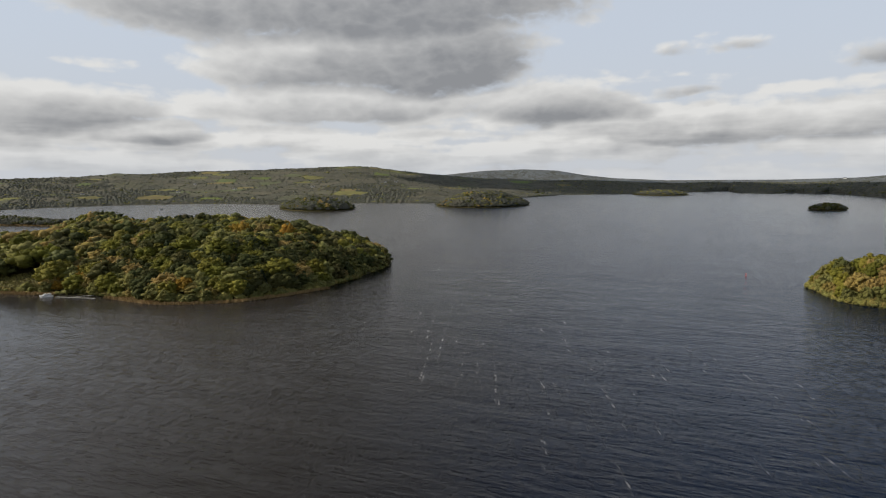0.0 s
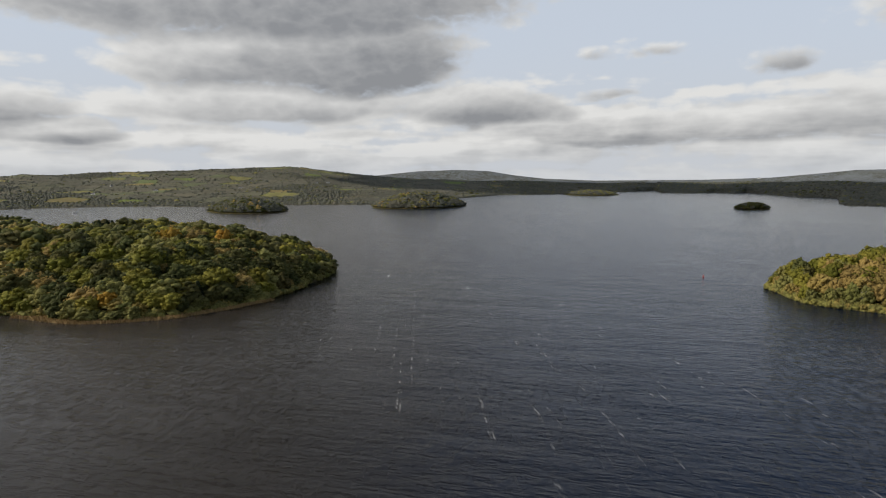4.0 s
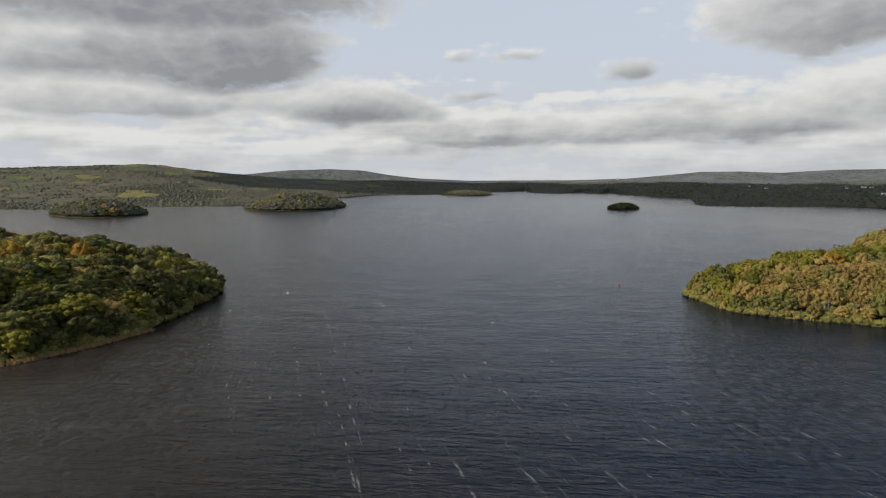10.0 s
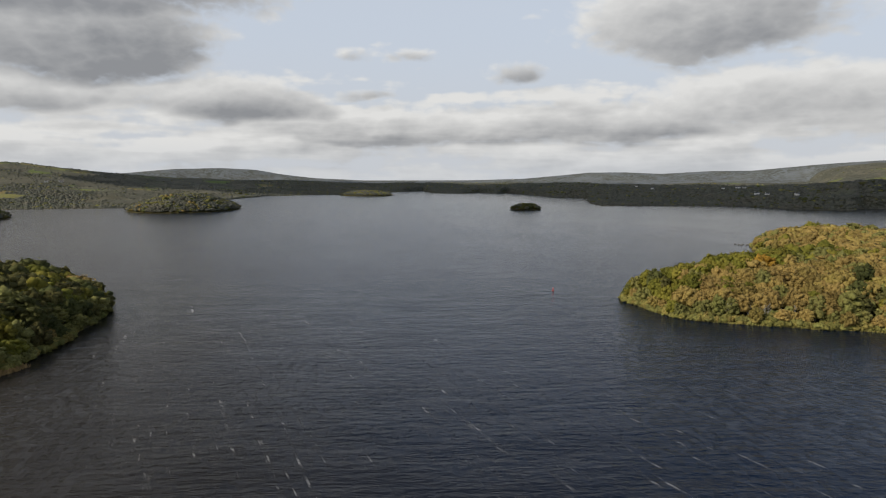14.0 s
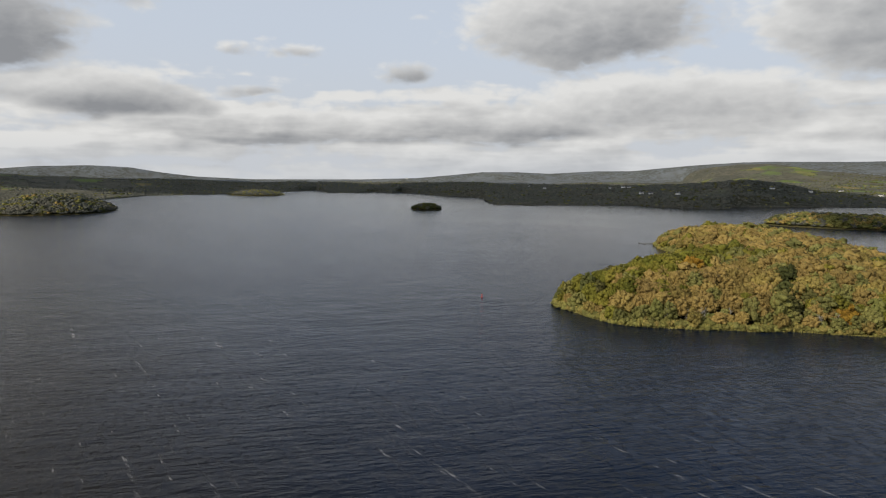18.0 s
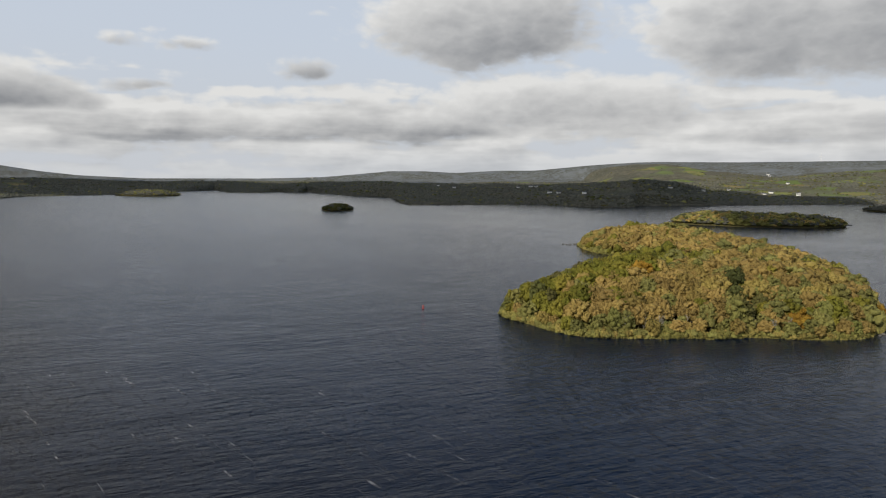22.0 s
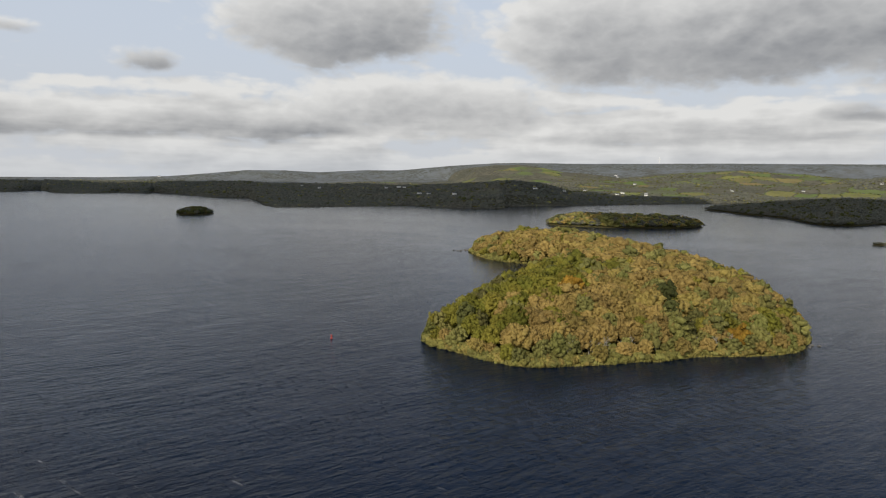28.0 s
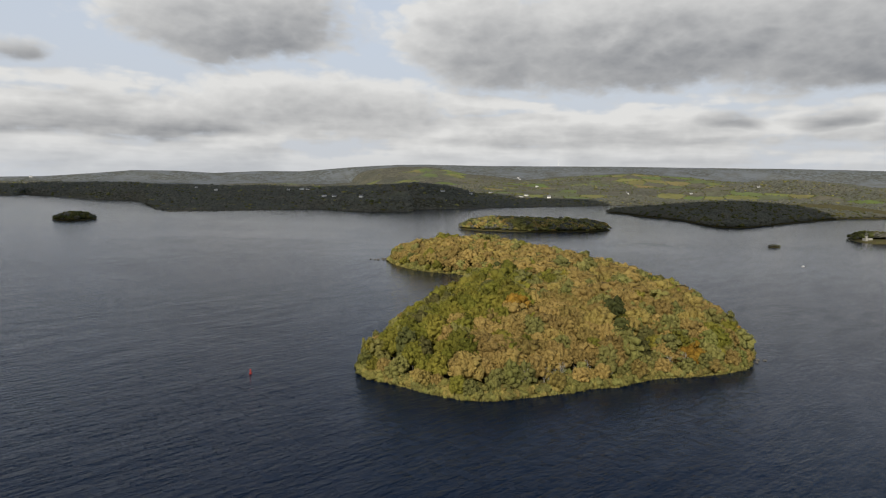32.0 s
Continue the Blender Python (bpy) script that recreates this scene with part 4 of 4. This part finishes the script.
def dome(seed):
    """A far tree: the lit cap of a crown, ragged, open below."""
    r = np.random.RandomState(seed)
    v = [(0.08 * r.normal(), 0.08 * r.normal(), 0.92)]
    for h, q, turn in ((0.74, 0.40, 0.0), (0.12, 0.50, 0.5)):
        v += [(q * math.cos((k + turn) * 1.2566) * r.uniform(0.75, 1.2), q * math.sin((k + turn) * 1.2566) * r.uniform(0.75, 1.2), h + r.uniform(-0.12, 0.12)) for k in range(5)]
    f = [(0, 1 + k, 1 + (k + 1) % 5) for k in range(5)]
    for k in range(5):
        f += [(1 + k, 6 + k, 1 + (k + 1) % 5), (1 + (k + 1) % 5, 6 + k, 6 + (k + 1) % 5)]
    return np.array(v), np.array(f)


BLOB = [dome(900 + i) for i in range(8)]
n = 330000
b = np.where(rng.uniform(0, 1, n) < 0.45, rng.uniform(-40, 12, n), rng.uniform(12, 106, n))
s0 = shore_at(b)
r = s0 + 3 + (4560 - s0) * rng.uniform(0, 1, n) ** 1.3
tx, ty = MID[0] + r * np.sin(np.radians(b)), MID[1] + r * np.cos(np.radians(b))
tz, ts, tb, tr = land_height(tx, ty)
wooded = woodland(tx, ty, ts, tb, tr) + rng.normal(0, 0.08, n)
tag, hedge = fields(tx, ty)
keep = (ts > 2) & ((tr < 4250 - 210 * (tb > 66) - 600 * ((tb > 35) & (tb < 57))) | (tb < -2)) & ((wooded > 0.42) | (hedge < 3) & (tb < 66) | (ts < 45) & (rng.uniform(0, 1, n) < 0.8))
for hx, hy in HOUSES:                                     # gardens open towards the lake
    out = np.array([hx - MID[0], hy - MID[1]]) / math.hypot(hx - MID[0], hy - MID[1])
    deep, aside = (tx - hx) * out[0] + (ty - hy) * out[1], (tx - hx) * out[1] - (ty - hy) * out[0]
    keep &= ~((deep > -90) & (deep < 14) & (np.abs(aside) < 15))
for i in np.nonzero(keep)[0][:62000]:
    h = rng.uniform(4.0, 7.5) * (0.7 if wooded[i] < 0.42 else 0.8 if tb[i] < 3 else 1.0) * (1.5 if rng.uniform() < 0.06 else 1.0)
    if ts[i] < 15:
        h *= 0.6
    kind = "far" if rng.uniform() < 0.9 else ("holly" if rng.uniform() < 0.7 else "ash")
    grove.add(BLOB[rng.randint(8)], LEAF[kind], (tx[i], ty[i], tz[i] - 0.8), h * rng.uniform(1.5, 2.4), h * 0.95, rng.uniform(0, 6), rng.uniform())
# hedgerows round the fields of the eastern slope
hr, hb = np.meshgrid(np.arange(2650, 4050, 5.0), np.arange(66, 108, 0.085), indexing="ij")
hx, hy = MID[0] + hr * np.sin(np.radians(hb)), MID[1] + hr * np.cos(np.radians(hb))
line = (fields(hx, hy)[1] < 1.9) & (rng.uniform(0, 1, hx.shape) < 0.55)
hx, hy = hx[line], hy[line]
hz, hs, hb, hr = land_height(hx, hy)
for i in np.nonzero(hs > 5)[0][:9000]:
    h = rng.uniform(2.5, 6.5)
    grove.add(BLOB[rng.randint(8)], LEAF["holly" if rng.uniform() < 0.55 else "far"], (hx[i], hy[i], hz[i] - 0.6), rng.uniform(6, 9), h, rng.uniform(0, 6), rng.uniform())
tagged(grove.build("far_woods"), "distant woods and hedgerows behind the lake shore", "woods", kind="stuff")

# ---- clouds overhead, whose shade lies on the far shores ----
def shading_cloud(target, long, wide, turn, seed, high=1500.0):
    """A flat-based cumulus so high that its shadow falls round the target."""
    v, f = ball(5)
    x, y, z = v[:, 0] * long, v[:, 1] * wide, v[:, 2]
    edge = 1 + 0.22 * wave(x + 900, y, 330, seed) + 0.12 * wave(x, y + 500, 130, seed + 1)
    z = np.where(z > 0, z * 170 * (1 + 0.5 * wave(x, y, 160, seed + 2)), z * 45 * (1 + 0.4 * wave(x, y, 120, seed + 3)))
    c, s = math.cos(radians(turn)), math.sin(radians(turn))
    at = Vector((target[0], target[1], 0)) + SUN_DIR * (high / SUN_DIR.z)
    me = mesh_of("cloud", np.stack([(x * c - y * s) * edge, (x * s + y * c) * edge, z], -1), f, [CLOUD])
    ob = new("cloud", me)
    ob.location = at
    return tagged(ob, "grey-based cumulus cloud drifting over the lake", "cloud", kind="stuff")


k = Mat("cloud_vapour")
k.set(Base_Color=k.mix(k.noise(0.004), (0.85, 0.85, 0.85), (0.75, 0.76, 0.78)), Roughness=1.0, Specular_IOR_Level=0.0)
glow_through = k.n.new("ShaderNodeBsdfTranslucent")
glow_through.inputs["Color"].default_value = (0.8, 0.8, 0.8, 1)
half = k.n.new("ShaderNodeMixShader")
half.inputs[0].default_value = 0.5
k.l.new(k.bsdf.outputs[0], half.inputs[1]), k.l.new(glow_through.outputs[0], half.inputs[2])
thin = k.n.new("ShaderNodeMixShader")
thin.inputs[0].default_value = 0.24
k.l.new(half.outputs[0], thin.inputs[1]), k.l.new(k.n.new("ShaderNodeBsdfTransparent").outputs[0], thin.inputs[2])
k.l.new(thin.outputs[0], k.n["Material Output"].inputs["Surface"])
CLOUD = k.m
shading_cloud((1980, 2150), 640, 1400, 0, 101)
shading_cloud((1860, 320), 690, 430, 0, 111)
shading_cloud((900, 3860), 1000, 600, 0, 121)
shading_cloud((1010, 1680), 190, 150, 0, 131)
shading_cloud((1420, 630), 120, 140, 0, 141)
shading_cloud((1760, 3320), 430, 480, 0, 161)
shading_cloud((2450, 1090), 270, 430, 0, 151)


# ---- small things ----
def solid(size, at, bevel=0.0, turn=0.0):
    b = bmesh.new()
    r = bmesh.ops.create_cube(b, size=1.0)
    bmesh.ops.scale(b, vec=size, verts=r["verts"])
    if bevel:
        bmesh.ops.bevel(b, geom=list(b.edges), offset=bevel, segments=1, affect="EDGES")
    bmesh.ops.transform(b, matrix=pose(*at, 0, 0, turn), verts=list(b.verts))
    return b


def part(name, b, material, parent, label=""):
    me = bpy.data.meshes.new(name)
    if isinstance(b, tuple):
        me.from_pydata([tuple(v) for v in b[0]], [], [tuple(f) for f in b[1]])
    else:
        b.to_mesh(me)
        b.free()
    me.materials.append(material)
    ob = new(name, me)
    ob.parent = parent
    return tagged(ob, label) if label else ob


def house(at, turn, long=13.0, deep=7.0, wall=3.4, label="white rendered farmhouse with a dark slate roof"):
    """A farmhouse: walls, pitched roof with chimneys, door and windows."""
    h = new("farmhouse")
    h.matrix_basis = pose(*at, 0, 0, turn)
    tagged(h, label, "house", "houses of the far shore")
    part("wall", solid((long, deep, wall + 1.5), (0, 0, wall / 2 - 0.75)), WHITE, h)
    y, e, top = deep / 2, 0.4, wall + deep * 0.42
    v = [(-long / 2 - e, -y - e, wall - 0.25), (long / 2 + e, -y - e, wall - 0.25), (long / 2 + e, y + e, wall - 0.25), (-long / 2 - e, y + e, wall - 0.25), (-long / 2 - e, 0, top), (long / 2 + e, 0, top)]
    roof = part("roof", (np.array(v), [(0, 1, 5, 4), (2, 3, 4, 5), (1, 2, 5), (3, 0, 4), (3, 2, 1, 0)]), SLATE, h)
    for sx in (-1, 1):
        part("chimney", solid((0.9, 0.7, 1.6), (sx * (long / 2 - 0.8), 0, top + 0.4), 0.05), WHITE, roof)
    part("door", solid((1.0, 0.12, 2.0), (0, -y - 0.03, 1.0)), TIMBER, h)
    for x in (-long * 0.33, -long * 0.17, long * 0.17, long * 0.33):
        part("window", solid((1.1, 0.12, 1.2), (x, -y - 0.03, 1.7)), GLASS, h)
    return h


rng = np.random.RandomState(5)
for hx, hy in HOUSES:
    hz = float(land_height(np.array([hx]), np.array([hy]))[0][0])
    face = math.degrees(math.atan2(hx, hy - 160))
    house((hx, hy, hz + 0.4), -face + rng.uniform(-35, 35), rng.uniform(11, 18), rng.uniform(6.5, 8), rng.choice([3.2, 3.4, 5.4]))


def prism(points, z0, z1):
    n = len(points)
    v = [(x, y, z0) for x, y in points] + [(x, y, z1) for x, y in points]
    return np.array(v), [tuple(range(n))[::-1], tuple(range(n, 2 * n))] + [(i, (i + 1) % n, n + (i + 1) % n, n + i) for i in range(n)]


def cruiser(at, turn, size=1.0, label="white motor cruiser moored at a timber jetty"):
    """A cabin cruiser: hull with a raked bow, deck, cabin with windows, flybridge and rail."""
    b = new("motor_cruiser")
    b.matrix_basis = pose(*at, 0, 0, turn) @ Matrix.Scale(size, 4)
    tagged(b, label, "boat")
    ring = [(-4.4, -1.35), (-1, -1.5), (2, -1.35), (3.6, -0.75), (4.6, 0), (3.6, 0.75), (2, 1.35), (-1, 1.5), (-4.4, 1.35)]
    v, f = prism(ring, -0.3, 1.15)
    v[:9, :2] *= (0.9, 0.8)
    v[9:, 2] += np.clip(v[9:, 0], 0, 9) * 0.06
    part("hull", (v, f), WHITE, b)
    part("rubbing_strake", prism([(x * 1.01, y * 1.03) for x, y in ring], 0.92, 1.0), TIMBER, b)
    cv, cf = prism([(-3.0, -1.1), (1.6, -1.1), (2.3, -0.6), (2.3, 0.6), (1.6, 1.1), (-3.0, 1.1)], 1.1, 2.35)
    cv[6:, 0] *= 0.88
    cabin = part("cabin", (cv, cf), WHITE, b)
    for sy in (-1, 1):
        for x in (-1.9, -0.6, 0.7):
            part("window", solid((0.95, 0.06, 0.5), (x, sy * 1.1, 1.8), 0.02), GLASS, cabin)
    part("windscreen", solid((0.06, 1.1, 0.55), (2.2, 0, 1.9)), GLASS, cabin)
    part("canopy", solid((1.6, 2.1, 0.12), (-2.2, 0, 2.65), 0.04), TIMBER, b)
    for sx in (-2.9, -1.5):
        for sy in (-0.95, 0.95):
            part("canopy_post", tube([(sx, sy, 1.1), (sx, sy, 2.6)], [0.03, 0.03]), TIMBER, b)
    part("bow_rail", tube([(1.9, -1.3, 1.75), (3.5, -0.75, 1.85), (4.4, 0, 1.9), (3.5, 0.75, 1.85), (1.9, 1.3, 1.75)], [0.03] * 5), WHITE, b)
    return b


cruiser((-307, 484.5, 0.0), 195, 1.1)
cruiser((-850, 1920, 0.0), 20, 1.3, "white motor cruiser under way on the far bay")
cruiser((943, 222, 0.0), 60, 0.38, "small white motor boat under way on open water")


def jetty(start, end, wide, label):
    """A plank walkway on piles."""
    a, e = Vector((*start, 0)), Vector((*end, 0))
    length = (e - a).length
    j = new("jetty")
    j.matrix_basis = pose(*start, 0, 0, 0, math.degrees(math.atan2(e.y - a.y, e.x - a.x)))
    tagged(j, label, "jetty")
    for sy in (-1, 1):
        part("beam", solid((length, 0.18, 0.22), (length / 2, sy * wide * 0.4, 0.55)), TIMBER, j)
        for i in range(int(length / 4) + 1):
            part("pile", tube([(i * 4 + 0.3, sy * wide * 0.5, -3), (i * 4 + 0.3, sy * wide * 0.5, 1.15)], [0.13, 0.12], 8), TIMBER, j)
    n = int(length / 0.3)
    me = bpy.data.meshes.new("board")
    sb = solid((0.27, wide, 0.06), (0, 0, 0), 0.01)
    sb.to_mesh(me)
    sb.free()
    me.materials.append(TIMBER)
    for i in range(n):
        board = new("board", me)
        board.parent, board.location = j, (0.15 + i * 0.3, 0, 0.69)
    return j


jetty((-298, 482), (-264, 474.5), 1.8, "long grey timber jetty with plank deck")
jetty((-285, 480.2), (-266, 493), 1.5, "short grey timber gangway from jetty to shore")


def channel_marker(at, tall, material, label):
    """A lake navigation marker: float, pole and topmark."""
    m = new("channel_marker")
    m.location = at
    tagged(m, label, "marker")
    part("float", tube([(0, 0, -0.7), (0, 0, 0.5), (0, 0, 0.75)], [0.75, 0.75, 0.35], 14), material, m)
    part("pole", tube([(0, 0, 0.5), (0, 0, tall - 0.8)], [0.32, 0.2], 10), material, m)
    part("topmark", tube([(0, 0, tall - 0.85), (0, 0, tall - 0.8), (0, 0, tall - 0.1), (0, 0, tall)], [0.1, 0.45, 0.45, 0.1], 12), material, m)
    return m


channel_marker((273.5, 567.0, 0), 2.5, RED, "red channel marker buoy floating on open water")
channel_marker((744, 827, 0), 2.2, STONE, "dark channel marker buoy off the island point")


def ruined_castle(at, turn):
    """A small castellated house: walls, corner tower, crenels and window openings."""
    c = new("castle_ruin")
    c.matrix_basis = pose(*at, 0, 0, turn) @ Matrix.Scale(0.8, 4)
    tagged(c, "pale grey stone castle ruin at the island's edge", "castle")
    for size, p in (((16, 0.9, 8), (0, -6, 3)), ((16, 0.9, 7), (0, 6, 2.5)), ((0.9, 11.2, 8), (-7.6, 0, 3)), ((0.9, 11.2, 6.5), (7.6, 0, 2.2))):
        part("wall", solid(size, p), PALE_STONE, c)
    tower = part("tower", tube([(-7.6, -6, -1), (-7.6, -6, 10.5), (-7.6, -6, 10.6), (-7.6, -6, 11.6)], [2.6, 2.5, 2.8, 2.8], 12), PALE_STONE, c)
    for i in range(8):
        w = i * math.pi / 4
        part("merlon", solid((0.9, 0.9, 0.9), (-7.6 + 2.5 * math.cos(w), -6 + 2.5 * math.sin(w), 12.0), 0, math.degrees(w)), PALE_STONE, tower)
    for i in range(7):
        part("merlon", solid((1.1, 0.9, 0.8), (-3.5 + i * 1.8, -6, 7.4)), PALE_STONE, c)
    for x in (-3, 0.5, 4):
        for z in (2.0, 5.0):
            part("window", solid((1.0, 0.2, 1.6), (x, -6.42, z)), GLASS, c)
    return c


PALE_STONE = plain("pale_limestone", (0.36, 0.35, 0.32), 0.85, 0.6, 0.4)
ruined_castle((1411, 60, 1.6), -62)


def boulder(at, size, seed):
    r = np.random.RandomState(seed)
    v, f = ball(2)
    v = v * (1 + 0.18 * r.normal(0, 1, (len(v), 1)).clip(-1.5, 1.5)) * (size * r.uniform(0.8, 1.3), size * r.uniform(0.7, 1.1), size * 0.6)
    ob = new("boulder", mesh_of("boulder", v, f, [STONE], shade=False))
    ob.location = at
    ob.rotation_euler = (0, 0, r.uniform(0, 6))
    return tagged(ob, "grey lichened boulder in shallow water off the shore", "rock", "boulders in the shallows")


rng = np.random.RandomState(15)
for i in range(16):
    boulder((738 + rng.normal(0, 6) - i * 0.4, 729 + rng.normal(0, 3) + i * 0.7, 0.1), rng.uniform(0.7, 2.2), 200 + i)
for i in range(4):
    boulder((424 + rng.normal(0, 3), 309 + rng.normal(0, 2), 0.1), rng.uniform(0.5, 1.5), 230 + i)
for i in range(10):
    boulder((1466 + rng.normal(0, 5) + i * 0.8, 545 + rng.normal(0, 3) - i * 0.6, 0.1), rng.uniform(0.9, 2.4), 250 + i)
for i in range(6):
    boulder((954 + rng.normal(0, 3), 1660 + rng.normal(0, 3), 0.1), rng.uniform(1.2, 2.6), 270 + i)


def turbine(at):
    t = new("wind_turbine")
    t.location = at
    tagged(t, "white wind turbine on the far moorland ridge", "turbine")
    part("tower", tube([(0, 0, -3), (0, 0, 34)], [1.5, 0.8], 10), WHITE, t)
    part("nacelle", solid((3.5, 2.0, 2.0), (0, 0, 34.8), 0.3), WHITE, t)
    for i in range(3):
        w = math.radians(90 + i * 120)
        part("blade", tube([(-2.0, 0, 34.8), (-2.0, math.cos(w) * 8, 34.8 + math.sin(w) * 8), (-2.0, math.cos(w) * 19, 34.8 + math.sin(w) * 19)], [0.7, 0.8, 0.1], 6), WHITE, t)
    return t


tz = float(land_height(np.array([4560.0]), np.array([1350.0]))[0][0])
turbine((4560.0, 1350.0, tz))


# ---- pale leafless trees standing out of the shore wood ----
BARE = [mesh_of("bare_tree", *bare_limbs(i), [PALE_BARK]) for i in range(3)]
rng = np.random.RandomState(71)
SPOTS = [(322, 410), (327, 407), (347, 384), (352, 381), (374, 356), (308, 422), (388, 340), (300, 446), (367, 365), (-115, 520), (-138, 492), (-104, 545)]
SPOTS += [(float(302 + 95 * u + rng.normal(0, 2)), float(434 - 105 * u + rng.normal(0, 2))) for u in rng.uniform(0, 1, 12)]
for i, (x, y) in enumerate(SPOTS):
    z = float((ISLE_OAK if x > 0 else ISLE_WEST).height(np.array([x]), np.array([y]))[0][0])
    ob = new("bare_tree", BARE[i % 3])
    s = (8.5, 10.5, 7.5, 9.5)[i % 4]
    ob.matrix_basis = Matrix.Translation((x, y, z)) @ Matrix.Rotation(i * 1.3, 4, "Z") @ Matrix.Scale(s, 4)
    tagged(ob, "leafless pale-barked tree at the edge of the wood", "tree", "bare trees of the shore")


# ---- reed beds ----
def blades(spots, tall, rng, material, name, label, height):
    """Upright tufts, each a fan of narrow bent blades."""
    n = len(spots)
    w = rng.uniform(0, 6.28, n)
    h = tall * rng.uniform(0.6, 1.15, n)
    z = height(spots[:, 0], spots[:, 1])
    a = np.stack([np.cos(w), np.sin(w), 0 * w], -1) * rng.uniform(0.25, 0.5, (n, 1))
    tip = np.stack([rng.normal(0, 0.35, n), rng.normal(0, 0.35, n), h], -1)
    p = np.stack([spots[:, 0], spots[:, 1], np.maximum(z, -0.1)], -1)
    v = np.stack([p - a, p + a, p + tip + a * 0.5, p + tip - a * 0.5], 1).reshape(-1, 3)
    i = np.arange(n) * 4
    ob = new(name, mesh_of(name, v, np.stack([i, i + 1, i + 2, i + 3], -1), [material], shade=False))
    return tagged(ob, label, "reeds", kind="stuff")


def along(isle, keep, each, out, rng):
    """Spots along a stretch of a waterline, spread to both sides of it."""
    line, spots = isle.line, []
    for i in range(len(line)):
        a, e = line[i], line[(i + 1) % len(line)]
        if not keep(*a):
            continue
        d = (e - a)
        nrm = np.array([d[1], -d[0]]) / (np.linalg.norm(d) + 1e-9)
        k = int(each * np.linalg.norm(d))
        spots.append(a + d * rng.uniform(0, 1, (k, 1)) + nrm * rng.uniform(out[0], out[1], (k, 1)))
    return np.concatenate(spots)


rng = np.random.RandomState(33)
west = along(ISLE_WEST, lambda x, y: (-580 < x < -312 or -262 < x < -100) and y < 580, 46, (-4, 6), rng)
blades(west, 1.7, rng, REED, "reed_bed", "rust-brown reed bed fringing the wooded shore", lambda x, y: 0 * x - 0.1)
meadow = np.stack([rng.uniform(-540, -328, 9000), rng.uniform(500, 546, 9000)], -1)
meadow = meadow[ISLE_WEST.height(meadow[:, 0], meadow[:, 1])[1] > 0]
blades(meadow, 1.0, rng, GRASS, "reed_meadow", "flat straw-coloured reed meadow beside the bay", lambda x, y: ISLE_WEST.height(x, y)[0])
spit = along(ISLE_BAY, lambda x, y: x > -960, 12, (-14, 4), rng)
blades(spit, 2.2, rng, REED, "reed_bed", "orange-brown reed spit across the quiet inlet", lambda x, y: 0 * x)
bank = along(ISLE_OAK, lambda x, y: x < 440 and y < 500 or x > 630 and y > 590 and x < 720, 14, (-1.5, 1.2), rng)
blades(bank, 0.9, rng, GRASS, "bank_grass", "yellowed grass along the stony island bank", lambda x, y: 0 * x)
